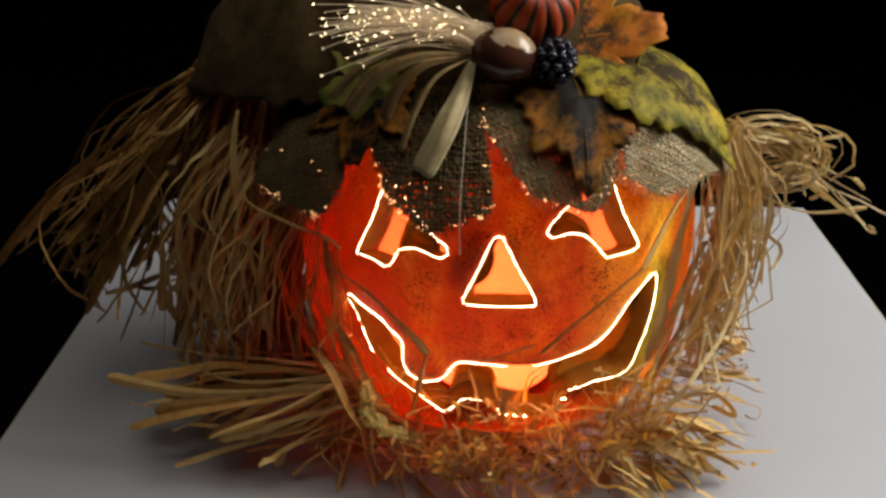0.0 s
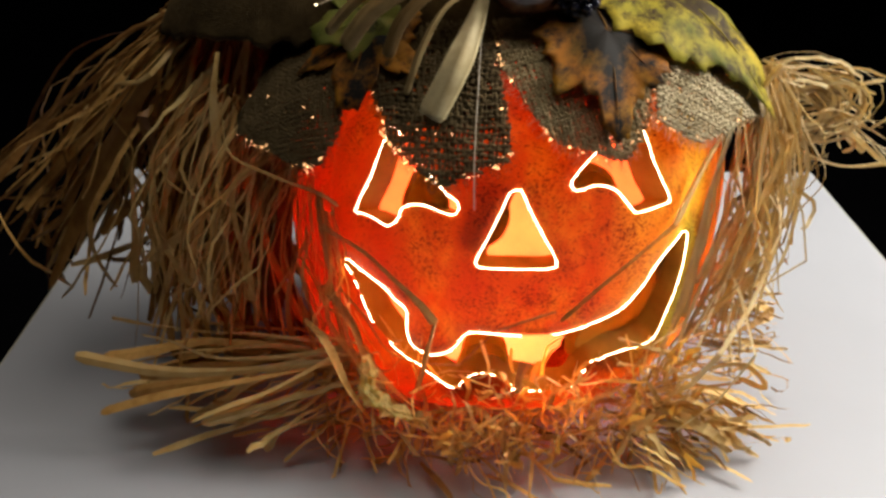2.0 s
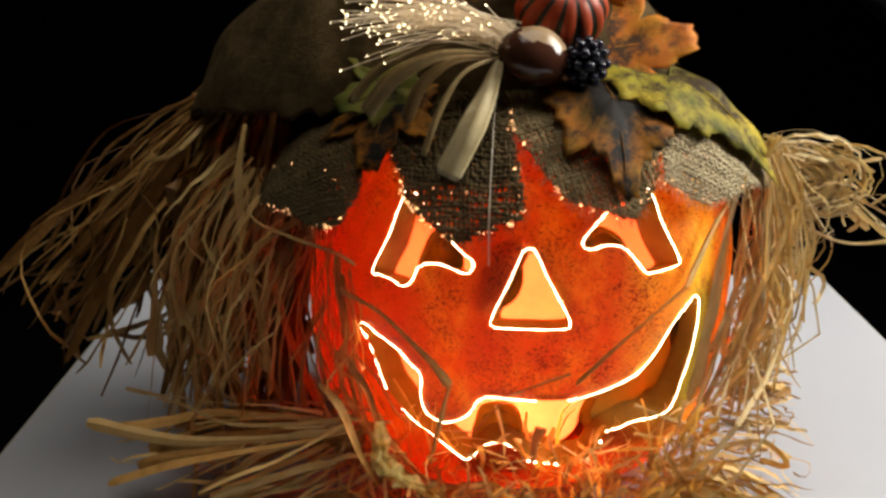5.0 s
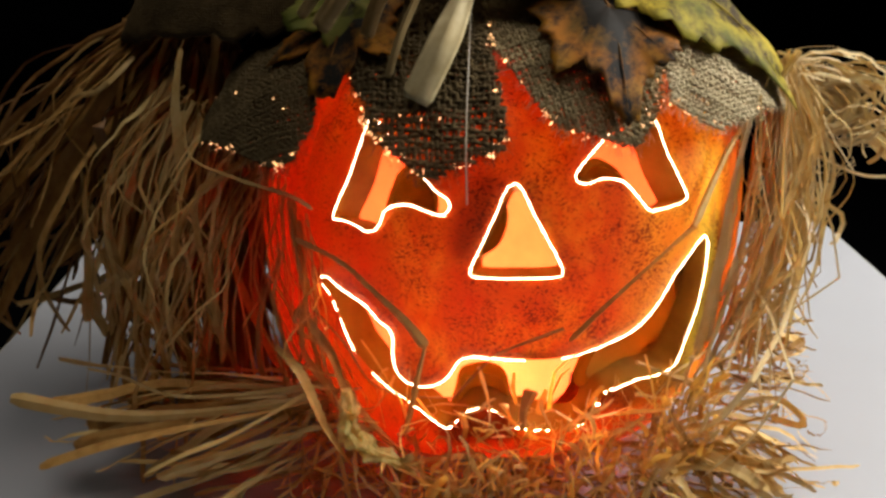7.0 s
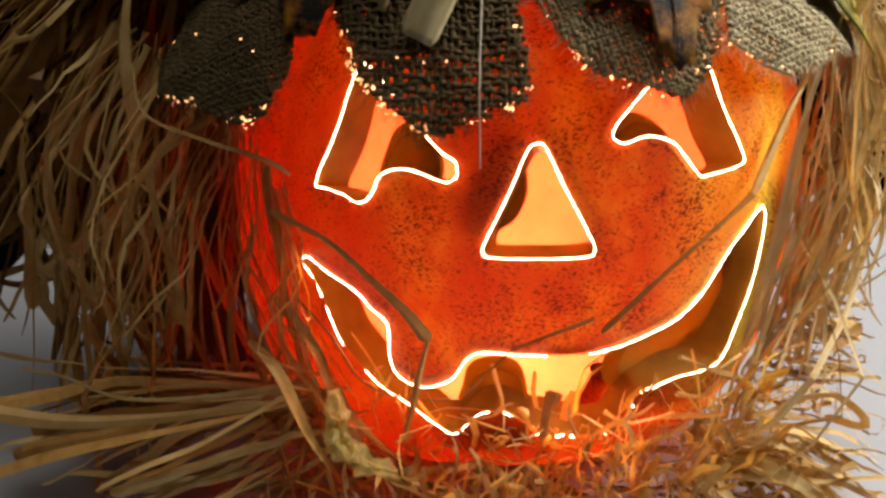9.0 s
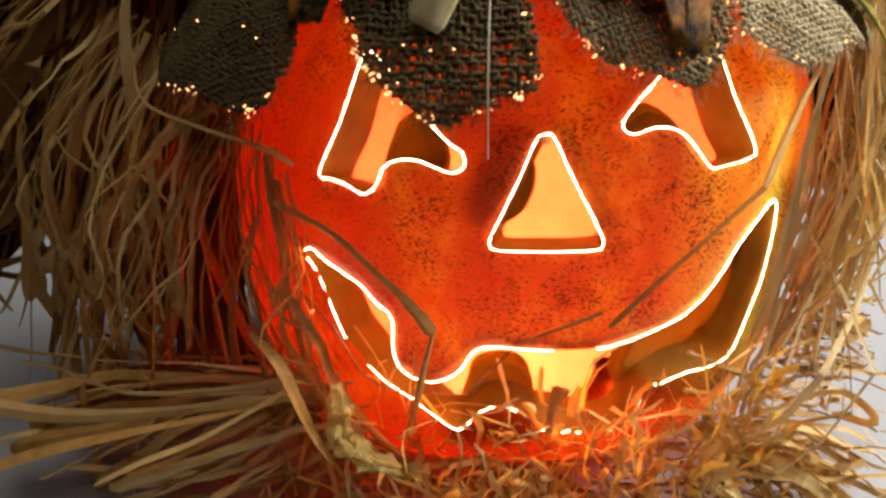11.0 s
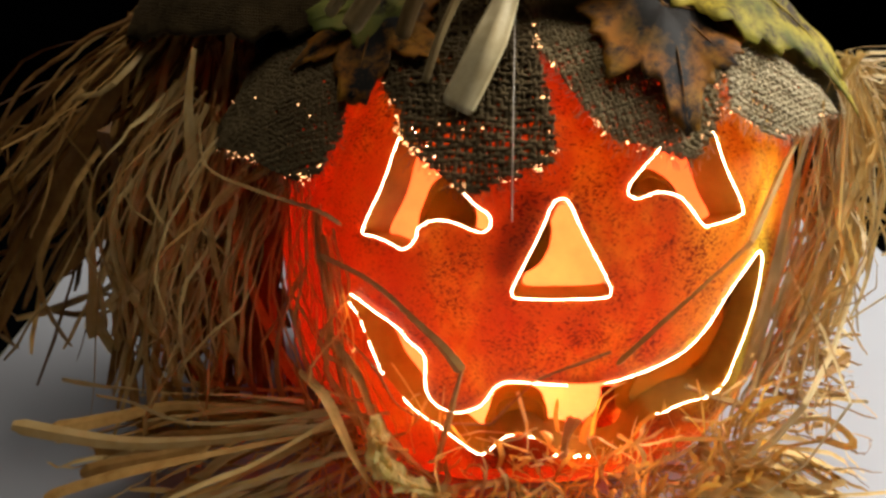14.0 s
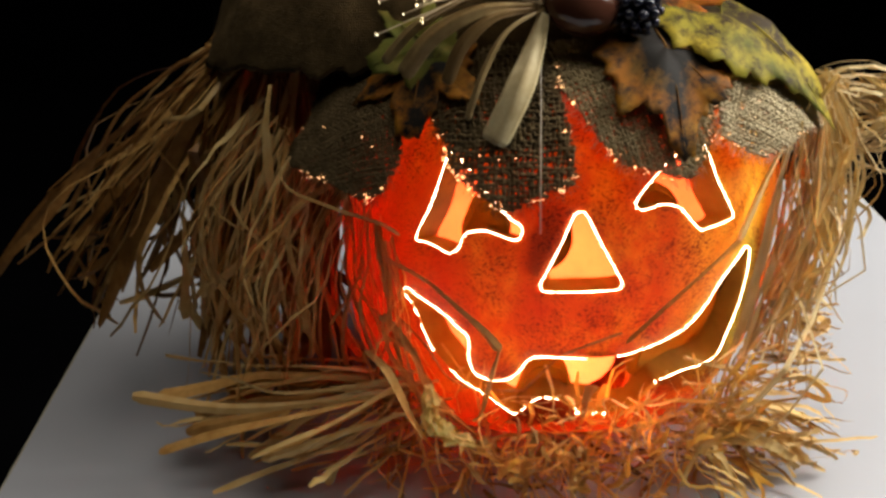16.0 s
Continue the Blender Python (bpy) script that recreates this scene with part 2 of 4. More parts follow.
TABLE_EDGE = plain("pale_edge_band", (0.60, 0.55, 0.40), 0.5, var=0.05, scale=30)
# near-black base colour stands in for the room being unlit
ROOM_DARK = plain("unlit_room_black", (0.0015, 0.0015, 0.0018), 1.0, var=0.3, scale=3)
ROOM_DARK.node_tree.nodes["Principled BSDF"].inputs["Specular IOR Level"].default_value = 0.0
DULL_GREY = plain("dull_grey", (0.27, 0.28, 0.33), 0.9, var=0.15, scale=30, bump=0.2)
PLASTIC = plain("white_bulb_glass", (0.8, 0.75, 0.6), 0.3, var=0.05)


# ---------------------------------------------------------------- mesh helpers
def mesh_of(name, verts, faces, mat, smooth=True):
    me = bpy.data.meshes.new(name)
    me.from_pydata([tuple(v) for v in verts], [], faces)
    for mt in (mat if isinstance(mat, (list, tuple)) else [mat]):
        me.materials.append(mt)
    if smooth:
        me.polygons.foreach_set("use_smooth", [True] * len(me.polygons))
    me.update()
    return me


def part_mesh(name, me, parent, label=""):
    ob = new(name, me)
    ob.parent = parent
    if label:
        tagged(ob, label)
    return ob


def part(name, bm, mat, parent, label=""):
    me = bpy.data.meshes.new(name)
    bm.to_mesh(me)
    bm.free()
    me.materials.append(mat)
    me.polygons.foreach_set("use_smooth", [True] * len(me.polygons))
    return part_mesh(name, me, parent, label)


def thing(name, label, category, group="", at=(0, 0, 0)):
    ob = new(name)
    ob.empty_display_size = 0.01
    ob.location = at
    return tagged(ob, label, category, group)


def box(bm, lo, hi, bevel=0.0):
    r = bmesh.ops.create_cube(bm, size=1.0)
    c = [(a + b) / 2 for a, b in zip(lo, hi)]
    d = [b - a for a, b in zip(lo, hi)]
    for v in r["verts"]:
        v.co = Vector([c[i] + v.co[i] * d[i] for i in range(3)])
    if bevel:
        edges = list({e for v in r["verts"] for e in v.link_edges})
        bmesh.ops.bevel(bm, geom=edges, offset=bevel, segments=3, affect="EDGES", profile=0.5)


def smooth_path(points, steps, closed=False):
    """Catmull-Rom through the points."""
    pts = [Vector(p) for p in points]
    n, out = len(pts), []
    spans = n if closed else n - 1
    for i in range(spans):
        if closed:
            a, b, c, d = (pts[(i + k) % n] for k in (-1, 0, 1, 2))
        else:
            a, b, c, d = pts[max(i - 1, 0)], pts[i], pts[i + 1], pts[min(i + 2, n - 1)]
        for k in range(steps):
            t = k / steps
            out.append(0.5 * ((2 * b) + (c - a) * t + (2 * a - 5 * b + 4 * c - d) * t * t + (3 * b - 3 * c + d - a) * t ** 3))
    if not closed:
        out.append(pts[-1])
    return out


def tube(path, radius, sides=6, closed=False, verts=None, faces=None, taper=None):
    """Vertices and faces of a tube along a path, added to the lists."""
    verts = [] if verts is None else verts
    faces = [] if faces is None else faces
    base, n = len(verts), len(path)
    for i, p in enumerate(path):
        q = path[(i + 1) % n] if (closed or i < n - 1) else p
        o = path[i - 1] if (closed or i > 0) else p
        d = (q - o).normalized() if (q - o).length > 1e-9 else Vector((0, 0, 1))
        ref = Vector((0, 1, 0)) if abs(d.y) < 0.9 else Vector((1, 0, 0))
        u = d.cross(ref).normalized()
        w = d.cross(u)
        r = radius if taper is None else radius * taper(i / max(n - 1, 1))
        for k in range(sides):
            a = 2 * math.pi * k / sides
            verts.append(p + u * (r * math.cos(a)) + w * (r * math.sin(a)))
    for i in range(n if closed else n - 1):
        for k in range(sides):
            j, k2 = (i + 1) % n, (k + 1) % sides
            faces.append((base + i * sides + k, base + i * sides + k2, base + j * sides + k2, base + j * sides + k))
    return verts, faces


# ---------------------------------------------------------------- the pumpkin's form
CX, CY, CZ = 0.027, 0.366, 0.100
PA, PB, PC = 0.102, 0.085, 0.095


def pumpkin_level(p, grow=0.0):
    x, y, z = p[0] - CX, p[1] - CY, p[2] - CZ
    m = 2.6 if z > 0 else 3.4
    c = PC + grow if z > 0 else PC + 0.003 + grow
    return (abs(x / (PA + grow)) ** 2.3 + abs(y / (PB + grow)) ** 2.3) ** (m / 2.3) + abs(z / c) ** m - 1


def pumpkin_along(direction, grow=0.0):
    """The point of the surface from the centre in a direction."""
    lo, hi = 0.0, 0.3
    d, c = Vector(direction).normalized(), Vector((CX, CY, CZ))
    for _ in range(34):
        mid = (lo + hi) / 2
        if pumpkin_level(c + d * mid, grow) < 0:
            lo = mid
        else:
            hi = mid
    return c + d * hi


def groove(p):
    a = math.atan2(p[0] - CX, CY - p[1])
    side = min(1.0, max(0.0, (abs(a) - 0.72) / 0.2))
    return side * (abs(math.sin((abs(a) + 0.17) * 5.5)) ** 0.5 - 1.0) * 0.005


def pumpkin_front(x, z, grow=0.0):
    """The point of the front at x (from the pumpkin's middle) and height z."""
    lo, hi = CY - 0.2, CY
    for _ in range(34):
        mid = (lo + hi) / 2
        if pumpkin_level((CX + x, mid, z), grow) > 0:
            lo = mid
        else:
            hi = mid
    return Vector((CX + x, hi, z))


def pushed_out(p, grow):
    if pumpkin_level(p, grow) >= 0:
        return p
    return pumpkin_along(p - Vector((CX, CY, CZ)), grow)


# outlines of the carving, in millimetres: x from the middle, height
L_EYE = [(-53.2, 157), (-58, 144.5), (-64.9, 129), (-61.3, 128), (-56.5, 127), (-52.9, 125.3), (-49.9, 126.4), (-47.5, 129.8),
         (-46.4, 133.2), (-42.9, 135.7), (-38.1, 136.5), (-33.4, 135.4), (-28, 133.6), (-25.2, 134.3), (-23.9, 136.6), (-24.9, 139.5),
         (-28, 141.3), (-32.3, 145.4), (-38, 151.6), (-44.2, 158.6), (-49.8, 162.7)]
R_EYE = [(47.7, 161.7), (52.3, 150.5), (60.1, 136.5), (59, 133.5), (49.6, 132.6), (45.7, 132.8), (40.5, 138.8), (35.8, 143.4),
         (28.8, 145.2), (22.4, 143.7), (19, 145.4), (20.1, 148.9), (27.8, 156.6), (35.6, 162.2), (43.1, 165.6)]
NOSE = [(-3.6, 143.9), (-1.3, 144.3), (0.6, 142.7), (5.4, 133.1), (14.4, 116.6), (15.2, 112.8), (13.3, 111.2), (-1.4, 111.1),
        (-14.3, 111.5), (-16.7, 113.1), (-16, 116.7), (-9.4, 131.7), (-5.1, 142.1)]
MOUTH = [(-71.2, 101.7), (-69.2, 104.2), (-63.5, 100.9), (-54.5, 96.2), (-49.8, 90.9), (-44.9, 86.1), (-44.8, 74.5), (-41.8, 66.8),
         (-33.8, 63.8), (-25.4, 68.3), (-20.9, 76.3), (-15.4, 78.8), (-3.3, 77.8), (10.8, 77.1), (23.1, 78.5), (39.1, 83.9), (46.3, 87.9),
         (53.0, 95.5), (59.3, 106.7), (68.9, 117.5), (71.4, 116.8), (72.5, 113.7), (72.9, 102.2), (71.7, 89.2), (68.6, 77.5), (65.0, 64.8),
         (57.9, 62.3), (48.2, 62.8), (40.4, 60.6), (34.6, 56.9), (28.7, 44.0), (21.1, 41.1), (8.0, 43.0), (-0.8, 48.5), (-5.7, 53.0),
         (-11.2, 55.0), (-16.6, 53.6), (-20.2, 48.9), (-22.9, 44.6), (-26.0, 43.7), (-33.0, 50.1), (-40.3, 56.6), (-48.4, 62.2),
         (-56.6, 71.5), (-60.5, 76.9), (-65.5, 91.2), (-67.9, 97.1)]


FOAM_LUMPS = [
    [(-46.5, 129), (-43.6, 137.9), (-41.2, 142.5), (-36.5, 145.2), (-31.9, 143.6), (-28.2, 138.1), (-27.3, 132), (-31, 128), (-43, 127)],
    [(-21.4, 40), (-20.8, 56.1), (-19.6, 62.2), (-16.6, 65.5), (-10.4, 66.8), (-4.9, 65.6), (-1.5, 62), (0.4, 54.7), (1.2, 40)],
    # brown slab standing in for the dim inner side wall beyond the mouth
    [(27, 56), (26.5, 66), (31, 74), (40, 81), (49, 90), (56, 102), (64, 116), (76, 118), (79, 100), (76, 56), (50, 50)],
    [(19, 137), (22.5, 144.1), (27.2, 147.1), (32.4, 145.8), (38.1, 141.4), (38.5, 136)],
    [(-18, 112), (-8, 117), (-4.5, 122), (-3, 128), (-4.4, 134.5), (-12, 134), (-18, 120)],
]


def outline(points, steps=4):
    flat = smooth_path([(x / 1000, 0, z / 1000) for x, z in points], steps, closed=True)
    return [(p.x, p.z) for p in flat]


def make_pumpkin():
    top = thing("jack_o_lantern", "glowing orange foam pumpkin with carved lit face on the white table", "pumpkin lantern", at=(CX, CY, 0))
    off = Matrix.Translation((-CX, -CY, 0))
    verts, faces, cols, rows = [], [], 220, 120
    for j in range(rows + 1):
        ph = -math.pi / 2 + math.pi * j / rows
        for i in range(cols):
            a = 2 * math.pi * i / cols
            p = pumpkin_along((math.sin(a) * math.cos(ph), -math.cos(a) * math.cos(ph), math.sin(ph)))
            r = Vector((p.x - CX, p.y - CY, 0))
            if r.length > 1e-6:
                p = p + r.normalized() * groove(p) * math.cos(ph)
            verts.append(off @ p)
    for j in range(rows):
        for i in range(cols):
            k = (i + 1) % cols
            faces.append((j * cols + i, j * cols + k, (j + 1) * cols + k, (j + 1) * cols + i))
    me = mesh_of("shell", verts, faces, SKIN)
    bm = bmesh.new()
    bm.from_mesh(me)
    bmesh.ops.remove_doubles(bm, verts=bm.verts, dist=1e-5)
    bm.to_mesh(me)
    bm.free()
    shell = part_mesh("shell", me, top, "orange speckled foam shell with carved openings")
    shell.data.polygons.foreach_set("use_smooth", [True] * len(shell.data.polygons))
    # cut the face through the front of the sheet
    cutters = []
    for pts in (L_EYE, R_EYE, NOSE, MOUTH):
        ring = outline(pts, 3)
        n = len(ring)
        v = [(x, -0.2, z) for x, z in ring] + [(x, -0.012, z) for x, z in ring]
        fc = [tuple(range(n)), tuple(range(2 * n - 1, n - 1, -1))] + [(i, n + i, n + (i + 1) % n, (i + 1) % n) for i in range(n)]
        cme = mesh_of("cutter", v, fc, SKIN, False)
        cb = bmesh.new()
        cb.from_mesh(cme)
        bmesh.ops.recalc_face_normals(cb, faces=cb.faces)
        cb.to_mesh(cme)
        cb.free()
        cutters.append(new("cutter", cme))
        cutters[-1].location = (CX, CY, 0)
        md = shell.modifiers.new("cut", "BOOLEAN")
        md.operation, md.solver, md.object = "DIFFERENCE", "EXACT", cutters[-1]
    dg = bpy.context.evaluated_depsgraph_get()
    cut = bpy.data.meshes.new_from_object(shell.evaluated_get(dg))
    shell.modifiers.clear()
    # drop the cutters' own walls, which lie behind the skin
    bm = bmesh.new()
    bm.from_mesh(cut)
    c = Vector((CX, CY, 0))
    bad = [f for f in bm.faces if pumpkin_level(f.calc_center_median() + c, 0.0) < -0.25]
    bmesh.ops.delete(bm, geom=bad, context="FACES")
    bm.to_mesh(cut)
    bm.free()
    shell.data = cut
    cut.polygons.foreach_set("use_smooth", [True] * len(cut.polygons))
    for ob in cutters:
        bpy.data.objects.remove(ob)
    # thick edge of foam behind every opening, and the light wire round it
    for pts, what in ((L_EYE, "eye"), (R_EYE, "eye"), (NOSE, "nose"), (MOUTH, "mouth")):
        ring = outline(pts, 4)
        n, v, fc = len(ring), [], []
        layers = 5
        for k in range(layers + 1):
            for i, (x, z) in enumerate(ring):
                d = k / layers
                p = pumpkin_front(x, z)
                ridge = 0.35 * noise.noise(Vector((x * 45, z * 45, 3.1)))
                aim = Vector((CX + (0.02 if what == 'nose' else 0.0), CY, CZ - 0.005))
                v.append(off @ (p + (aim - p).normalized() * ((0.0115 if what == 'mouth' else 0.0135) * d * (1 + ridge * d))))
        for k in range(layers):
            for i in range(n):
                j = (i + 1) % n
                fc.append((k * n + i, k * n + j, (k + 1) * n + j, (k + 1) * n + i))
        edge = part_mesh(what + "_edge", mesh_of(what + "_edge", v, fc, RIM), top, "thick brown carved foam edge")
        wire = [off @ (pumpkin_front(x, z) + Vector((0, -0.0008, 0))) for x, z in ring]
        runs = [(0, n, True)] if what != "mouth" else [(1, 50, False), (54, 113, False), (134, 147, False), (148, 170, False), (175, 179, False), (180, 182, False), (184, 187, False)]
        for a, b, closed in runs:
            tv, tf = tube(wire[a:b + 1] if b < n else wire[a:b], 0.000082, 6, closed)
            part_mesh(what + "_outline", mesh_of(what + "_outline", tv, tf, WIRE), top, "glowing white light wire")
    # uneven slabs of brown foam added behind the openings
    for pts in FOAM_LUMPS:
        ring = outline(pts, 4)
        n, v, fc = len(ring), [], []
        mx, mz = sum(p[0] for p in ring) / n, sum(p[1] for p in ring) / n
        for deep, inset in ((0.0088, 0.84), (0.0092, 0.94), (0.0100, 1.0), (0.0150, 0.98)):
            for x, z in ring:
                x, z = mx + (x - mx) * inset, mz + (z - mz) * inset
                v.append(off @ (pumpkin_front(x, z) + Vector((0, deep, 0))))
        for k in range(3):
            for i in range(n):
                j = (i + 1) % n
                fc.append((k * n + i, k * n + j, (k + 1) * n + j, (k + 1) * n + i))
        fc += [tuple(range(n)), tuple(range(4 * n - 1, 3 * n - 1, -1))]
        part_mesh("foam_lump", mesh_of("foam_lump", v, fc, LUMP), top, "brown foam slab added behind the carved opening")
    # broken run of light along the lower lip
    rng = random.Random(8)
    bm = bmesh.new()
    bmesh.ops.create_icosphere(bm, subdivisions=1, radius=1.0)
    dot = bpy.data.meshes.new("fibre_end")
    bm.to_mesh(dot)
    bm.free()
    dot.materials.append(WIRE)
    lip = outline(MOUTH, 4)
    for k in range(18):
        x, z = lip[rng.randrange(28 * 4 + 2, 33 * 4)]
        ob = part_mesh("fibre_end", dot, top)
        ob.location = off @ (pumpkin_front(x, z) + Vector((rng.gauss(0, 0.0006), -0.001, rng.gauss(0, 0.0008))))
        ob.scale = (0.00025 + 0.0007 * rng.random() ** 2, 0.0003, rng.uniform(0.0002, 0.0004))
    # pale foam inside the back half
    verts, faces, cols, rows = [], [], 80, 44
    for j in range(rows + 1):
        ph = -1.55 + 2.95 * j / rows
        for i in range(cols):
            a = 2 * math.pi * i / cols
            p = pumpkin_along((math.sin(a) * math.cos(ph), -math.cos(a) * math.cos(ph), math.sin(ph)), -0.013)
            verts.append(off @ p)
    for j in range(rows):
        for i in range(cols):
            if math.cos(2 * math.pi * (i + 0.5) / cols) > 0.05 and -1.55 + 2.95 * j / rows > -1.15:
                continue
            k = (i + 1) % cols
            faces.append((j * cols + i, j * cols + k, (j + 1) * cols + k, (j + 1) * cols + i))
    part_mesh("inner_wall", mesh_of("inner_wall", verts, faces, FOAM), top, "pale foam inner wall lit by the bulb")
    # the bulb
    bm = bmesh.new()
    bmesh.ops.create_cone(bm, cap_ends=True, segments=20, radius1=0.007, radius2=0.005, depth=0.014, matrix=Matrix.Translation((0.003, 0.016, 0.019)))
    part("lamp_socket", bm, PLASTIC, top)
    return top


def make_table():
    top = thing("side_table", "square white laminate side table with pale edge", "table", at=(0.029, 0.31, 0))
    bm = bmesh.new()
    box(bm, (-0.2695, -0.275, -0.05), (0.263, 0.275, 0), 0.0012)
    part("tabletop", bm, TABLE_WHITE, top)
    for sx in (-1, 1):
        for sy in (-1, 1):
            bm = bmesh.new()
            x, y = sx * 0.243, sy * 0.249
            box(bm, (x - 0.025, y - 0.025, -0.45), (x + 0.025, y + 0.025, -0.05), 0.001)
            part("leg", bm, TABLE_WHITE, top)
    for sx in (-1, 1):
        bm = bmesh.new()
        ex = 0.2632 if sx > 0 else -0.2697
        box(bm, (ex - 0.0008, -0.275, -0.049), (ex + 0.0008, 0.275, -0.0012))
        part("edge_band", bm, TABLE_EDGE, top)
    return top


def make_room():
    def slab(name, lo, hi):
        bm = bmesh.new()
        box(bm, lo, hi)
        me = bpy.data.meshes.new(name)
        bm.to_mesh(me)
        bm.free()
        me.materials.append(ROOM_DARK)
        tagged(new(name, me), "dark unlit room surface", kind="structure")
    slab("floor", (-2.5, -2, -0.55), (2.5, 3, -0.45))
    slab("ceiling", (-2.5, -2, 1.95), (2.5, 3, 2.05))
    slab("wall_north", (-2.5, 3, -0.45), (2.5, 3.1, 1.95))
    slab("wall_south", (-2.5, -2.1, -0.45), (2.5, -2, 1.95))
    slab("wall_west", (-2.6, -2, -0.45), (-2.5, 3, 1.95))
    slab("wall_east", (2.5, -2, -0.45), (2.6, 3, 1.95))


# ---------------------------------------------------------------- hat
HX, HY, HZ = -0.004, 0.392, 0.128


def dome(a, ph, grow=0.0):
    """A point of the hat's crown: a round the head (0 to the front), ph up."""
    s, c = math.sin(a), math.cos(a)
    ax = 0.137 if s < 0 else 0.124
    r = math.cos(ph) if ph < 1.57 else 0.0
    up = math.sin(ph)
    p = Vector((HX + (ax + grow) * s * r, HY - (0.080 + grow) * c * r, HZ + (0.136 + grow) * up))
    fold = noise.noise(Vector((p.x * 22, p.y * 22, p.z * 16))) * 0.006 + noise.noise(Vector((p.x * 60, p.y * 60, p.z * 40))) * 0.002
    crease = -0.008 * math.exp(-((p.x + 0.052) / 0.006) ** 2) * max(0.0, min(1.0, (p.z - 0.19) / 0.04))
    return p + Vector((s * r, -c * r, up)) * (fold + crease)


def on_hat(u, ph, lift=0.0):
    """A point on the brim: u across (metres from the pumpkin's middle), ph the angle up from straight ahead, in degrees."""
    t = radians(ph)
    ax = 0.128 if u < 0 else 0.122
    edge = max(-0.96 * ax, min(0.96 * ax, u))
    over = u - edge
    u = edge
    lo, hi = 0.0, 0.25
    d = Vector((0, -math.cos(t), math.sin(t)))
    c = Vector((CX + u, CY, CZ))
    for _ in range(30):
        mid = (lo + hi) / 2
        p = c + d * mid
        if (abs(u / ax) ** 2.4 + abs((p.y - CY) / 0.088) ** 2.4) ** (2.6 / 2.4) + abs((p.z - CZ) / 0.100) ** 2.6 < 1:
            lo = mid
        else:
            hi = mid
    return c + d * (hi + lift) + Vector((over * 0.6, 0, -abs(over) * 0.8) if over < 0 else (over * 0.95, 0, -over * 0.45))


def inside(poly, x, y):
    hit, n = False, len(poly)
    for i in range(n):
        (x1, y1), (x2, y2) = poly[i], poly[(i + 1) % n]
        if (y1 > y) != (y2 > y) and x < (x2 - x1) * (y - y1) / (y2 - y1) + x1:
            hit = not hit
    return hit


def weave(poly, pitch, mat, parent, label, seed, lift=0.004, radius=0.00052, turn=0.0):
    """A flap of open burlap: threads over and under one another inside an outline of (u mm, degrees)."""
    rng = random.Random(seed)
    deg = 1.62    # millimetres to a degree
    poly = [(u, ph * deg) for u, ph in poly]
    mx, my = sum(p[0] for p in poly) / len(poly), sum(p[1] for p in poly) / len(poly)
    ct, st = math.cos(turn), math.sin(turn)
    size = max(max(abs(p[0] - mx), abs(p[1] - my)) for p in poly) * 1.5
    verts, faces = [], []
    count = int(2 * size / pitch)
    for way in (0, 1):
        for i in range(count):
            line, run, fray = -size + i * pitch + rng.uniform(-0.22, 0.22) * pitch, [], rng.uniform(-0.4, 1.6)
            wob = rng.uniform(0, 9)
            steps = int(2 * size / (pitch * 0.5))
            rad = radius * rng.uniform(0.7, 1.3)
            last = False
            for k in range(steps + 1):
                s = -size + k * pitch * 0.5
                a, b = (s, line) if way == 0 else (line, s)
                a, b = a + 0.25 * pitch * math.sin(s * 0.35 + wob), b + 0.25 * pitch * math.sin(s * 0.3 + wob)
                u, v = mx + a * ct - b * st, my + a * st + b * ct
                inn = inside(poly, u, v) or (last and fray > 0 and inside(poly, mx + (u - mx) * 0.93, my + (v - my) * 0.95))
                last = inn
                if inn:
                    sign = 1 if (i + k // 2 + way) % 2 else -1
                    z = lift + sign * 0.0005 * (1 if k % 2 == 0 else 0) + 0.0012 * noise.noise(Vector((u * 0.09, v * 0.09, seed)))
                    run.append(on_hat(u / 1000, v / deg, z))
                if (not inn or k == steps) and run:
                    if len(run) > 2:
                        tube(run, rad, 4, False, verts, faces)
                    run = []
    n = len(poly)
    for i in range(n):
        (u1, v1), (u2, v2) = poly[i], poly[(i + 1) % n]
        if v1 > 62 * deg and v2 > 62 * deg:
            continue
        for k in range(int(math.hypot(u2 - u1, v2 - v1) * 1.5)):
            t = rng.random()
            u, v = u1 + (u2 - u1) * t, v1 + (v2 - v1) * t
            du, dv = (u - mx) * 0.08 + rng.gauss(0, 1.6), (v - my) * 0.10 - abs(rng.gauss(0, 1.8))
            hair = [on_hat((u + du * q) / 1000, (v + dv * q) / deg, lift + 0.0012 * q * rng.uniform(-0.5, 1.5)) for q in (-0.8, -0.2, 0.5, 1.0)]
            tube(hair, 0.00009, 3, False, verts, faces)
    return tagged(part_mesh("flap", mesh_of("flap", verts, faces, mat), parent, label), kind="stuff")


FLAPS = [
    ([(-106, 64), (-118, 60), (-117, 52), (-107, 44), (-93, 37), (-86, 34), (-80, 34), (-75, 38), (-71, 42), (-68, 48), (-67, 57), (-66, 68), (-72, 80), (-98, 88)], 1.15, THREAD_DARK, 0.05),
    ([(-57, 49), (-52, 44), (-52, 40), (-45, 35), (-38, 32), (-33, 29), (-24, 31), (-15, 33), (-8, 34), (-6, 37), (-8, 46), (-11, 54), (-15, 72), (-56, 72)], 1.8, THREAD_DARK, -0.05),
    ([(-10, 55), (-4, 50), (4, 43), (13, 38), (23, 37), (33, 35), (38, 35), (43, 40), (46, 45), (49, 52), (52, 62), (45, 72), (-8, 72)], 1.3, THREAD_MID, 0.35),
    ([(53, 64), (50, 52), (50, 44), (55, 43), (63, 41), (71, 41), (80, 44), (92, 50), (106, 57), (119, 66), (122, 74), (104, 76), (70, 72)], 1.25, THREAD_LIT, -0.3),
]


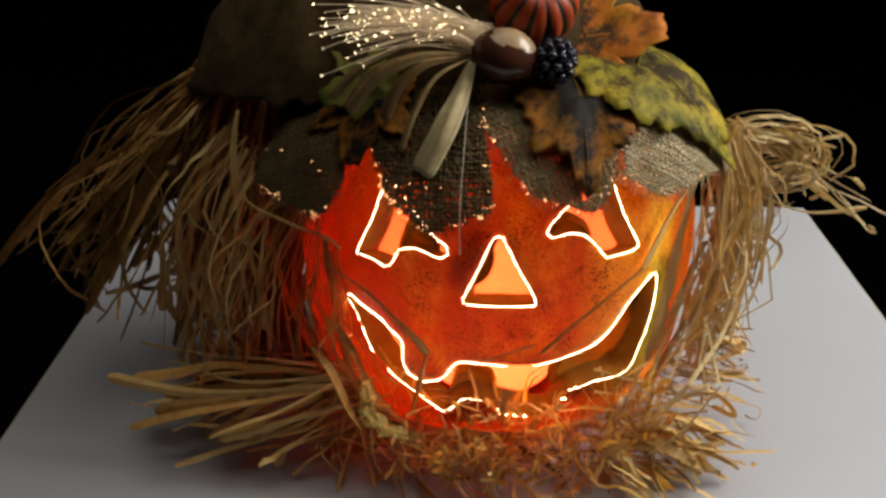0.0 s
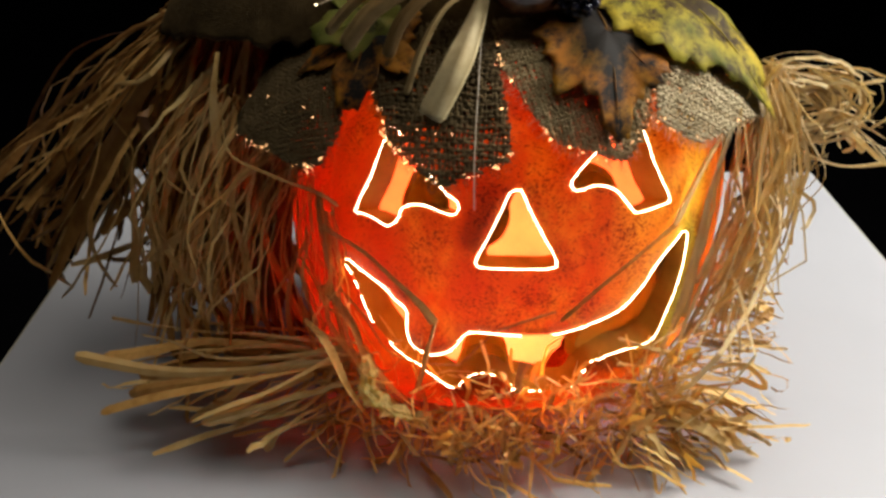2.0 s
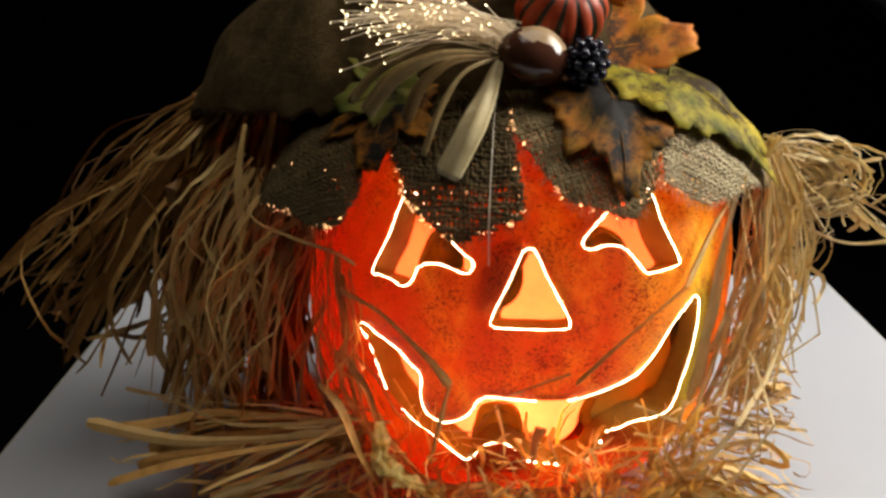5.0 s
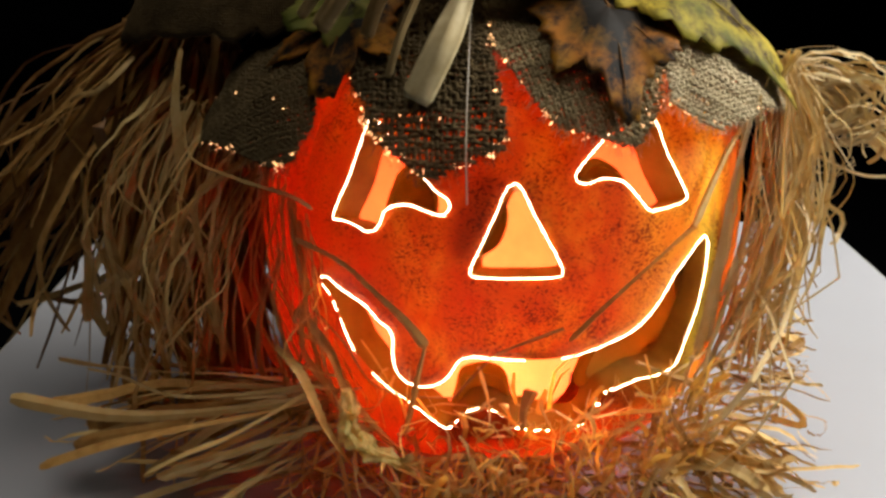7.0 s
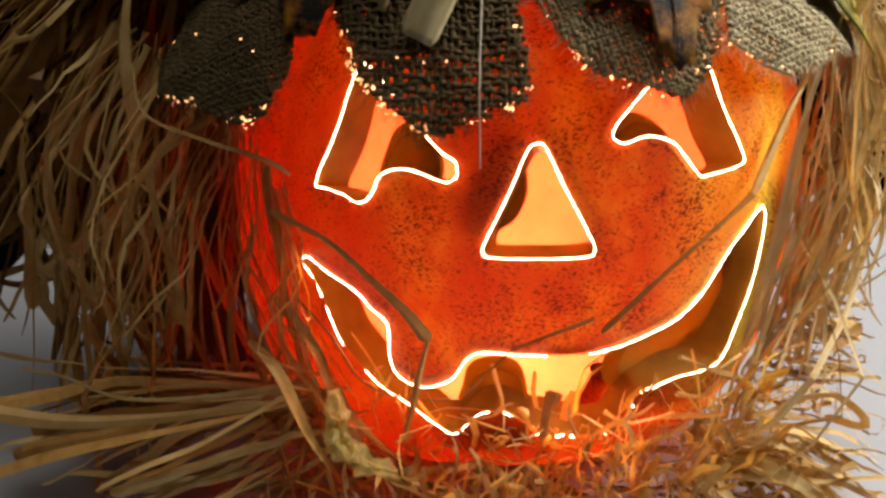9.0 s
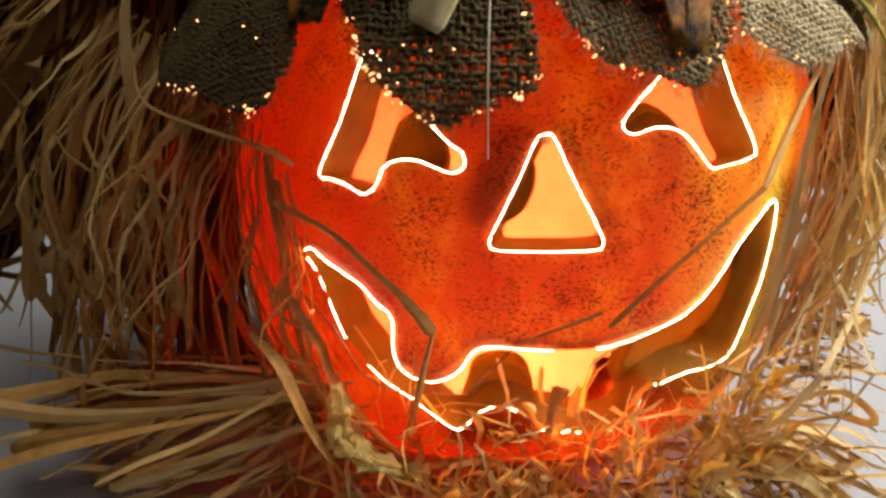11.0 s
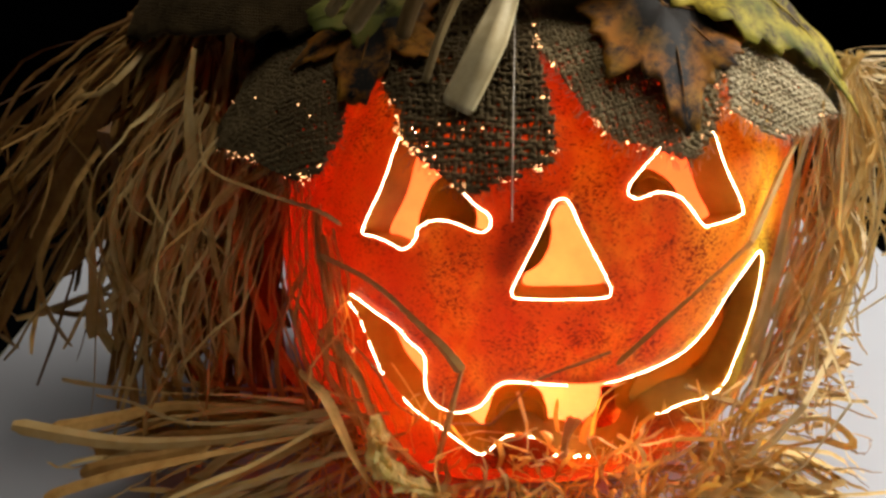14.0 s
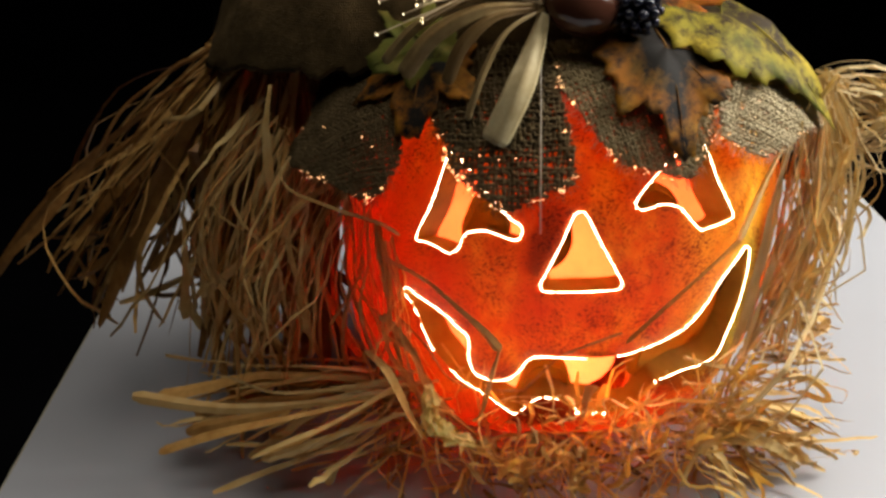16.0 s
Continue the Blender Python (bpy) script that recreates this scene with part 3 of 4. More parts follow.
def make_hat():
    top = thing("burlap_hat", "brown burlap scarecrow hat with ragged woven flaps on the pumpkin", "hat", at=(0, 0, 0))
    verts, faces, cols, rows = [], [], 160, 60
    for j in range(rows + 1):
        for i in range(cols):
            a = 2 * math.pi * i / cols
            front = max(0.0, math.cos(a + 0.25)) ** 4
            left = max(0.0, -math.sin(a))
            low = 0.25 + 0.24 * front + 0.11 * left ** 3 + 0.06 * noise.noise(Vector((a * 2, 1, 5))) + 0.035 * noise.noise(Vector((a * 14, 2, 5))) + 0.012 * noise.noise(Vector((a * 60, 3, 5)))
            ph = low + (math.pi / 2 - low) * j / rows
            verts.append(dome(a, ph))
    for j in range(rows):
        for i in range(cols):
            k = (i + 1) % cols
            faces.append((j * cols + i, j * cols + k, (j + 1) * cols + k, (j + 1) * cols + i))
    crown = part_mesh("crown", mesh_of("crown", verts, faces, BURLAP), top, "slumped brown burlap crown")
    so = crown.modifiers.new("cloth", "SOLIDIFY")
    so.thickness = 0.002
    # unseen cloth added snug on the pumpkin under the crown to block its glow
    verts, faces, cols, rows = [], [], 96, 16
    for j in range(rows + 1):
        for i in range(cols):
            a = 2 * math.pi * i / cols
            turn = (a + math.pi) % (2 * math.pi) - math.pi
            low = 1.02 if -1.30 < turn < 1.0 else (0.72 if 1.0 <= turn < 1.9 else 0.30)
            ph = low + (1.50 - low) * j / rows
            verts.append(pumpkin_along((math.sin(a) * math.cos(ph), -math.cos(a) * math.cos(ph), math.sin(ph)), 0.0022))
    for j in range(rows):
        for i in range(cols):
            k = (i + 1) % cols
            faces.append((j * cols + i, j * cols + k, (j + 1) * cols + k, (j + 1) * cols + i))
    part_mesh("glow_block_cap", mesh_of("glow_block_cap", verts, faces, BURLAP), top, "hidden burlap cap added to hold back the pumpkin's glow")
    # the crown's rolled fold above the gourd
    path = smooth_path([(-0.066, 0.376, 0.240), (-0.052, 0.371, 0.2490), (-0.030, 0.368, 0.2535), (-0.006, 0.368, 0.2545), (0.016, 0.370, 0.2515), (0.034, 0.375, 0.243), (0.046, 0.382, 0.232)], 8)
    verts, faces = tube(path, 0.0150, 28, False, taper=lambda q: 0.30 + 0.70 * min(1.0, math.sin(math.pi * min(max(q, 0.0), 1.0)) * 1.6))
    for k, v in enumerate(verts):
        verts[k] = v + Vector((0, -0.5, 0.8)) * (0.0030 * noise.noise(v * 45) + 0.0012 * noise.noise(v * 130))
    part_mesh("rolled_fold", mesh_of("rolled_fold", verts, faces, BURLAP), top, "rolled burlap fold along the crown")
    # loose hairs of the cloth
    rng, verts, faces = random.Random(91), [], []
    for k in range(1500):
        a, ph = rng.uniform(0, 2 * math.pi), 0.45 + 1.1 * rng.random()
        da, dp = rng.gauss(0, 0.02), rng.gauss(0, 0.02)
        h = rng.uniform(0.001, 0.0032)
        tube([dome(a, ph, -0.0004), dome(a + da * 0.5, ph + dp * 0.5, h * 0.7), dome(a + da, ph + dp, h)], 0.00007, 3, False, verts, faces)
    tagged(part_mesh("fuzz", mesh_of("fuzz", verts, faces, BURLAP), top, "loose hairs of burlap"), kind="stuff")
    for i, (poly, pitch, mat, turn) in enumerate(FLAPS):
        weave(poly, pitch, mat, top, "ragged open-weave burlap flap", 11 + i, 0.004, pitch * (0.00050, 0.00037, 0.00046, 0.00047)[i], turn)
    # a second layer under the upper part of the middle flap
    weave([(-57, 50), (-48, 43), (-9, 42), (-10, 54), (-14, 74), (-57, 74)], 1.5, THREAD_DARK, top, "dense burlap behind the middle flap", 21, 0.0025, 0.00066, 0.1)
    return top


# ---------------------------------------------------------------- straw
def ribbon(path, width, twist, rng, fold=0.30):
    """A dry blade: a narrow strip with a fold along its middle."""
    verts, faces, n = [], [], len(path)
    ang = rng.uniform(0, math.pi)
    for i, p in enumerate(path):
        q, o = path[min(i + 1, n - 1)], path[max(i - 1, 0)]
        d = (q - o).normalized() if (q - o).length > 1e-9 else Vector((0, 0, 1))
        ref = Vector((0, 1, 0)) if abs(d.y) < 0.9 else Vector((1, 0, 0))
        u = d.cross(ref).normalized()
        w = d.cross(u)
        a = ang + twist * i / n
        s, t = u * math.cos(a) + w * math.sin(a), w * math.cos(a) - u * math.sin(a)
        h = width / 2 * (0.75 + 0.25 * math.sin(2.2 + 5 * i / n + ang)) * (0.55 if i == n - 1 else 1)
        low = fold - 0.16 if fold < 0.5 else -fold
        verts += [p - s * h, p - s * h * 0.15 + t * h * fold, p + s * h, p + s * h * 0.1 + t * h * low]
    for i in range(n - 1):
        for k in range(4):
            a, b = i * 4 + k, i * 4 + (k + 1) % 4
            faces.append((a, b, b + 4, a + 4))
    return verts, faces


def straw(parent, points, width, mat, rng, steps=4, grow=0.003, jitter=0.0003, floor=0.001, label="", fold=0.30):
    path = smooth_path(points, steps)
    out = []
    for i, p in enumerate(path):
        p = p + Vector([rng.gauss(0, jitter) for _ in range(3)]) * min(1, i / 3)
        p = pushed_out(p, grow) if grow is not None else p
        p.z = max(p.z, floor + width / 2)
        out.append(p)
    v, f = ribbon(out, width, rng.uniform(-2.5, 2.5), rng, fold)
    return part_mesh("straw", mesh_of("straw", v, f, mat, False), parent, label)


def tuft(name, label, count, roots, tips, seed, mats, sag=0.02, width=(0.001, 0.0028), grow=0.003, spread=0.006, bow=(0, 0, 0), wild=0.35, category="straw"):
    """A bunch of blades: each goes from between two roots to near one of the tips."""
    rng, curls = random.Random(seed), random.Random(seed + 500)
    top = thing(name, label, category)
    for i in range(count):
        t = rng.random()
        j = min(int(t * (len(tips) - 1)), len(tips) - 2)
        g = t * (len(tips) - 1) - j
        tip = Vector(tips[j]).lerp(Vector(tips[j + 1]), g)
        s = min(max(t + rng.gauss(0, 0.12), 0), 1)
        jr = min(int(s * (len(roots) - 1)), len(roots) - 2)
        root = Vector(roots[jr]).lerp(Vector(roots[jr + 1]), s * (len(roots) - 1) - jr)
        root += Vector([rng.gauss(0, spread * 0.5) for _ in range(3)])
        reach = rng.uniform(0.62, 1.04)
        tip = root.lerp(tip, reach) + Vector([rng.gauss(0, spread) for _ in range(3)])
        mid = root.lerp(tip, rng.uniform(0.4, 0.6)) + Vector((0, 0, sag * rng.uniform(0.2, 1.3))) + Vector(bow) * rng.uniform(0.3, 1.2)
        mid += Vector([rng.gauss(0, spread * 0.8) for _ in range(3)])
        w = width[0] + (width[1] - width[0]) * rng.random() ** 1.8
        pts = [root, root.lerp(mid, 0.5) + Vector((0, 0, sag * 0.3)), mid, mid.lerp(tip, 0.55), tip]
        if rng.random() < wild:
            far = (tip - root).length * 0.075
            for q in (1, 2, 3, 4):
                sway = Vector([rng.gauss(0, far) for _ in range(3)])
                sway.z = -abs(sway.z)
                pts[q] += sway
        elif rng.random() < 0.16:
            w *= 1.7
        if w < 0.0045 and curls.random() < 0.05:
            # a hooked, curled end
            run = (pts[-1] - pts[-2]).normalized()
            up = run.cross(Vector([curls.gauss(0, 1) for _ in range(3)])).normalized()
            r = curls.uniform(0.002, 0.0055)
            pts += [pts[-1] + run * r * math.sin(q) + up * r * (1 - math.cos(q)) for q in (0.7, 1.5, 2.3, 3.1, curls.uniform(3.6, 4.6))]
            w = min(w, 0.0024)
        straw(top, pts, w, rng.choice(mats), rng, 4 if rng.random() < 0.85 else 2, grow)
    return top


def make_straw():
    mid, pale, dark, fair, thin = STRAW, STRAW_PALE, STRAW_DARK, STRAW_LIT, STRAW_THIN
    # extra dark blades here: the hat's shade put into the straw colour
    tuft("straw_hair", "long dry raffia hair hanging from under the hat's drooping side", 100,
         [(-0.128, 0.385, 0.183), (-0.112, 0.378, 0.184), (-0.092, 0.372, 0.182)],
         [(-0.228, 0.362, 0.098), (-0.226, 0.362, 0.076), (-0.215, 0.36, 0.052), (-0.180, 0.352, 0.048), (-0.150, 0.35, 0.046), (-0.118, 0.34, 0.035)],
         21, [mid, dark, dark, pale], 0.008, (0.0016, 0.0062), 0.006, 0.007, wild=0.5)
    tuft("straw_hair", "tangled raffia strands hanging over the pumpkin's side", 66,
         [(-0.104, 0.350, 0.165), (-0.088, 0.338, 0.152), (-0.066, 0.324, 0.138)],
         [(-0.155, 0.335, 0.030), (-0.130, 0.324, 0.012), (-0.112, 0.316, 0.020), (-0.094, 0.312, 0.036)],
         22, [mid, pale, pale], 0.010, (0.0009, 0.0038), 0.005, 0.006, (-0.008, -0.008, 0))
    # dark filler added so the gaps between the strands look shaded
    tuft("straw_hair", "dark raffia filler added for the shaded gaps behind the hanging strands", 200,
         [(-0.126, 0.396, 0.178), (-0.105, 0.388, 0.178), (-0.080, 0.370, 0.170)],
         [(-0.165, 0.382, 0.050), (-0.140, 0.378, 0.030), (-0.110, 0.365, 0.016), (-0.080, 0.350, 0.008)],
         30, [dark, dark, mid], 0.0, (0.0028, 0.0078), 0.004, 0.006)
    tuft("straw_hair", "thin golden strands clinging to the pumpkin's lit side", 7,
         [(0.112, 0.310, 0.168), (0.120, 0.322, 0.170)],
         [(0.100, 0.292, 0.050), (0.112, 0.305, 0.034), (0.124, 0.322, 0.032)],
         33, [fair, pale], 0.0, (0.0009, 0.0030), 0.0022, 0.004, (0.006, -0.006, 0))
    tuft("straw_hair", "fine raffia strands lit red beside the glowing pumpkin", 34,
         [(-0.062, 0.325, 0.140), (-0.052, 0.315, 0.135), (-0.046, 0.305, 0.125)],
         [(-0.060, 0.300, 0.020), (-0.045, 0.292, 0.030), (-0.028, 0.285, 0.032)],
         23, [thin, thin, mid], 0.0, (0.0007, 0.0021), 0.0035, 0.004, (-0.008, -0.004, 0))
    tuft("straw_collar", "splayed bundle of pale raffia lying on the table", 60,
         [(-0.030, 0.296, 0.035), (-0.045, 0.305, 0.045), (-0.065, 0.315, 0.045)],
         [(-0.090, 0.277, 0.014), (-0.112, 0.281, 0.022), (-0.146, 0.292, 0.026), (-0.165, 0.312, 0.030), (-0.146, 0.322, 0.048)],
         24, [pale, pale, mid], 0.004, (0.0018, 0.0070), 0.004, 0.006, wild=0.15)
    tuft("straw_hair", "pale raffia strands falling beside the pumpkin's lit side", 120,
         [(0.130, 0.332, 0.168), (0.138, 0.342, 0.172), (0.145, 0.352, 0.168)],
         [(0.131, 0.324, 0.040), (0.140, 0.332, 0.042), (0.150, 0.338, 0.055), (0.160, 0.344, 0.078), (0.168, 0.350, 0.098)],
         25, [fair, fair, pale], 0.0, (0.0009, 0.0028), 0.003, 0.005, (0.006, -0.002, 0.004))
    tuft("straw_hair", "golden raffia strands bowed round to the pumpkin's foot", 26,
         [(0.130, 0.330, 0.166), (0.138, 0.338, 0.168)],
         [(0.098, 0.294, 0.048), (0.108, 0.302, 0.038), (0.120, 0.312, 0.034)],
         34, [fair, fair, pale], 0.0, (0.0009, 0.0026), 0.003, 0.004, (0.018, 0.0, 0.0))
    tuft("straw_brush", "brush of yellow raffia ends beside the pumpkin's foot", 70,
         [(0.112, 0.318, 0.030), (0.120, 0.328, 0.050), (0.128, 0.335, 0.070)],
         [(0.165, 0.330, 0.016), (0.172, 0.338, 0.028), (0.170, 0.342, 0.045), (0.160, 0.345, 0.060)],
         26, [pale, mid], 0.0, (0.0008, 0.0030), 0.003, 0.005)
    tuft("straw_collar", "splayed raffia ends lying on the table before the pumpkin", 72,
         [(0.074, 0.284, 0.020), (0.090, 0.290, 0.028), (0.104, 0.302, 0.030)],
         [(0.104, 0.262, 0.006), (0.132, 0.274, 0.010), (0.154, 0.290, 0.012), (0.160, 0.312, 0.018)],
         27, [thin, pale, pale], 0.010, (0.0009, 0.0036), 0.003, 0.006, wild=0.6)
    tuft("straw_collar", "short raffia skirt lying before the pumpkin's foot", 40,
         [(-0.060, 0.306, 0.030), (-0.020, 0.291, 0.030), (0.020, 0.284, 0.026), (0.075, 0.290, 0.022)],
         [(-0.055, 0.276, 0.008), (-0.025, 0.262, 0.006), (0.020, 0.256, 0.006), (0.060, 0.258, 0.006), (0.095, 0.266, 0.006)],
         29, [mid, thin, pale], 0.012, (0.0009, 0.0036), 0.003, 0.008, wild=0.7)
    tuft("straw_loops", "curled pale raffia loops with stiff straight ends", 26,
         [(0.130, 0.342, 0.172), (0.136, 0.350, 0.165)],
         [(0.193, 0.36, 0.160), (0.196, 0.36, 0.138), (0.217, 0.36, 0.121), (0.214, 0.36, 0.106)],
         28, [fair], 0.006, (0.0014, 0.0028), 0.004, 0.004, wild=0.7)
    rng = random.Random(31)
    loops = thing("raffia_curl", "curled loop of pale raffia under the hat's edge", "straw")
    for k in range(34):
        c = Vector((0.158 + rng.gauss(0, 0.006), 0.35 + rng.gauss(0, 0.004), 0.150 + rng.gauss(0, 0.006)))
        r, ph = rng.uniform(0.008, 0.022), rng.uniform(0, 6.28)
        pts = [c + Vector((r * 1.2 * math.cos(ph + a), 0.004 * a / 4, r * 0.75 * math.sin(ph + a))) for a in np.linspace(0, rng.uniform(4, 6.5), 9)]
        straw(loops, pts, rng.uniform(0.0014, 0.0028), fair, rng, 3, 0.004, 0.0004)
    # short chaff round the foot
    chaff = thing("straw_chaff", "short broken raffia ends bristling round the pumpkin's foot", "straw")
    for k in range(130):
        a = rng.uniform(-0.95, 0.85)
        base = pumpkin_along((math.sin(a), -math.cos(a), -0.45 - rng.uniform(0, 0.65)), 0.004)
        base.z = max(0.003, base.z)
        d = Vector((math.sin(a) * 0.5 + rng.gauss(0, 0.5), -0.45 * math.cos(a) + rng.gauss(0, 0.3), rng.uniform(0.1, 1.3))).normalized()
        ln = rng.uniform(0.009, 0.034)
        bend = Vector([rng.gauss(0, 0.003) for _ in range(3)])
        straw(chaff, [base, base + d * ln * 0.5 + bend, base + d * ln], 0.0006 + 0.0026 * rng.random() ** 2, rng.choice([thin, thin, pale]), rng, 2, 0.002, 0.0005)
    for k in range(270):
        x = rng.uniform(-0.034, 0.086)
        base = pumpkin_front(x, 0.045, 0.005) + Vector((0, -0.003 - 0.014 * rng.random() ** 1.5, 0))
        base.z = rng.uniform(0.010, 0.054 if x > 0.012 else 0.032)
        d = Vector((rng.gauss(0.05, 0.27), rng.gauss(-0.25, 0.18), rng.uniform(0.6, 1.1))).normalized()
        ln = rng.uniform(0.010, 0.032)
        bend = Vector([rng.gauss(0, 0.0018) for _ in range(3)])
        straw(chaff, [base, base + d * ln * 0.5 + bend, base + d * ln + Vector((rng.gauss(0, 0.003), -0.002, 0))], 0.0008 + 0.0030 * rng.random() ** 2, rng.choice([thin, thin, pale]), rng, 2, 0.002, 0.0004)
    # the matted bed under the bristling ends
    bed = thing("straw_bed", "matted raffia bed under the pumpkin's front", "straw")
    for k in range(150):
        x = rng.uniform(-0.075, 0.085)
        base = Vector((CX + x, 0.300 - 0.030 * rng.random() * math.cos(x * 14), rng.uniform(0.003, 0.022)))
        d = Vector((rng.gauss(0, 0.9), rng.gauss(-0.3, 0.4), rng.gauss(0.15, 0.3))).normalized()
        ln = rng.uniform(0.012, 0.034)
        straw(bed, [base, base + d * ln * 0.5 + Vector((0, 0, 0.002)), base + d * ln], 0.0012 + 0.0032 * rng.random() ** 2, rng.choice([mid, thin, dark]), rng, 2, None, 0.0006)
    # crumpled knot of husk
    knot = thing("husk_knot", "pale crumpled knot of corn husk beside the mouth", "husk")
    path = smooth_path([(-0.0350, 0.2800, 0.0665), (-0.0345, 0.2785, 0.0590), (-0.0345, 0.2770, 0.0500), (-0.0290, 0.2755, 0.0440), (-0.0220, 0.2745, 0.0400), (-0.0150, 0.2745, 0.0365)], 7)
    verts, faces = tube(path, 0.0031, 22, False, taper=lambda q: 0.40 + 0.75 * math.sin(math.pi * min(0.92, q * 0.85 + 0.08)))
    for k, v in enumerate(verts):
        row = path[k // 22]
        crumple = 1 + 0.9 * noise.noise(v * 240) + 0.5 * noise.noise(v * 620) + 0.30 * math.sin((k % 22) * 1.7 + (k // 22) * 0.35)
        verts[k] = row + (v - row) * crumple
    faces += [tuple(range(22)), tuple(range(len(verts) - 1, len(verts) - 23, -1))]
    part_mesh("knot", mesh_of("knot", verts, faces, HUSK_GREEN, False), knot)
    for k in range(7):
        a, b = path[-3], path[-1] + Vector((rng.uniform(0.002, 0.009), rng.gauss(-0.001, 0.001), rng.gauss(-0.002, 0.003)))
        v, f = ribbon(smooth_path([a, a.lerp(b, 0.5) + Vector((0, -0.001, rng.gauss(0, 0.001))), b], 4), rng.uniform(0.0012, 0.0030), rng.uniform(-1, 1), rng)
        part_mesh("frayed_end", mesh_of("frayed_end", v, f, HUSK_GREEN, False), knot)
    # single stalks that cross the face
    def single(pts, w, mat, seed, label):
        top = thing("stray_straw", label, "straw")
        straw(top, [Vector(p) for p in pts], w, mat, random.Random(seed), 6, 0.0015, 0.0, fold=0.9 if w < 0.004 else 0.35)
    single([(-0.0520, 0.2985, 0.1190), (-0.0349, 0.2875, 0.1146), (-0.0219, 0.2815, 0.1044), (-0.0122, 0.2785, 0.0952), (-0.0057, 0.2770, 0.0861)], 0.0046, mid, 1, "broad bent husk across the carved mouth's corner")
    single([(-0.0057, 0.2765, 0.0868), (-0.0084, 0.2775, 0.0741), (-0.0104, 0.2785, 0.0626), (-0.0141, 0.2815, 0.0438)], 0.0024, mid, 2, "thin stalk hanging across the carved mouth")
    single([(0.1320, 0.3250, 0.1800), (0.1264, 0.3270, 0.1667), (0.1150, 0.3190, 0.1560), (0.1032, 0.3055, 0.1474), (0.0901, 0.2910, 0.1255)], 0.0030, pale, 3, "straw stalk bent over the pumpkin's side")
    single([(0.0901, 0.2910, 0.1255), (0.0775, 0.2850, 0.1168), (0.0611, 0.2800, 0.1029), (0.0461, 0.2780, 0.0869)], 0.0026, mid, 4, "grey straw stalk leaning across the cheek")
    single([(0.0435, 0.2772, 0.0925), (0.0222, 0.2765, 0.0839), (0.0164, 0.2765, 0.0794), (0.0046, 0.2780, 0.0632)], 0.0014, dark, 5, "thin twig across the open mouth")
    single([(0.0046, 0.2780, 0.0632), (-0.0131, 0.2812, 0.0622), (-0.0265, 0.2855, 0.0655), (-0.0357, 0.2890, 0.0805), (-0.0471, 0.2962, 0.0909)], 0.0013, dark, 6, "thin twig across the open mouth")
    single([(-0.092, 0.318, 0.158), (-0.089, 0.311, 0.146), (-0.071, 0.302, 0.141), (-0.052, 0.295, 0.137), (-0.044, 0.290, 0.134)], 0.0020, pale, 7, "curved twig hanging from the flap's corner")
    single([(-0.0540, 0.2990, 0.0900), (-0.0412, 0.2880, 0.0780), (-0.0358, 0.2850, 0.0619), (-0.0245, 0.2810, 0.0480), (-0.0119, 0.2790, 0.0349)], 0.0068, mid, 8, "broad dry husk leaning on the pumpkin's foot")
    single([(0.0725, 0.2821, 0.0748), (0.0840, 0.2867, 0.0670), (0.1024, 0.2970, 0.0540)], 0.0030, pale, 9, "short pale straw end beside the mouth's corner")
    single([(0.0740, 0.2836, 0.0595), (0.0882, 0.2902, 0.0524), (0.1040, 0.3010, 0.0420)], 0.0024, pale, 10, "short pale straw end beside the mouth's corner")
    single([(0.0300, 0.2735, 0.0520), (0.0300, 0.2725, 0.0610), (0.0325, 0.2725, 0.0700)], 0.0062, mid, 11, "curled scrap of husk standing before the mouth")
    # broad blades of the hanging hair
    hair = "broad dry raffia blade hanging beside the pumpkin"
    single([(-0.082, 0.334, 0.139), (-0.100, 0.332, 0.118), (-0.121, 0.332, 0.096), (-0.141, 0.333, 0.080)], 0.0062, pale, 12, hair)
    single([(-0.095, 0.336, 0.180), (-0.099, 0.333, 0.159), (-0.100, 0.332, 0.128)], 0.0042, pale, 13, hair)
    single([(-0.098, 0.356, 0.182), (-0.110, 0.348, 0.156), (-0.122, 0.343, 0.131), (-0.138, 0.342, 0.103), (-0.156, 0.344, 0.065)], 0.0045, pale, 14, hair)
    single([(-0.067, 0.328, 0.128), (-0.086, 0.327, 0.100), (-0.094, 0.327, 0.068), (-0.103, 0.328, 0.046)], 0.0050, pale, 15, hair)
    single([(-0.063, 0.322, 0.130), (-0.074, 0.321, 0.107), (-0.083, 0.321, 0.080), (-0.086, 0.322, 0.051)], 0.0044, pale, 16, hair)
    single([(-0.058, 0.317, 0.110), (-0.070, 0.316, 0.085), (-0.074, 0.316, 0.060), (-0.072, 0.317, 0.038)], 0.0034, pale, 17, hair)
    # broad blades of the bundle by the foot
    foot = "broad pale raffia blade splayed out by the pumpkin's foot"
    single([(-0.044, 0.294, 0.052), (-0.064, 0.290, 0.053), (-0.096, 0.289, 0.050), (-0.128, 0.289, 0.050), (-0.164, 0.290, 0.058)], 0.0060, pale, 18, foot)
    single([(-0.046, 0.296, 0.058), (-0.070, 0.290, 0.058), (-0.100, 0.284, 0.062), (-0.118, 0.284, 0.071), (-0.130, 0.285, 0.074)], 0.0044, pale, 19, foot)
    single([(-0.048, 0.285, 0.063), (-0.077, 0.279, 0.048), (-0.095, 0.278, 0.040), (-0.114, 0.279, 0.029)], 0.0080, pale, 20, foot)
    single([(-0.044, 0.293, 0.054), (-0.065, 0.289, 0.051), (-0.103, 0.284, 0.046), (-0.131, 0.284, 0.039), (-0.157, 0.285, 0.029)], 0.0050, mid, 21, foot)
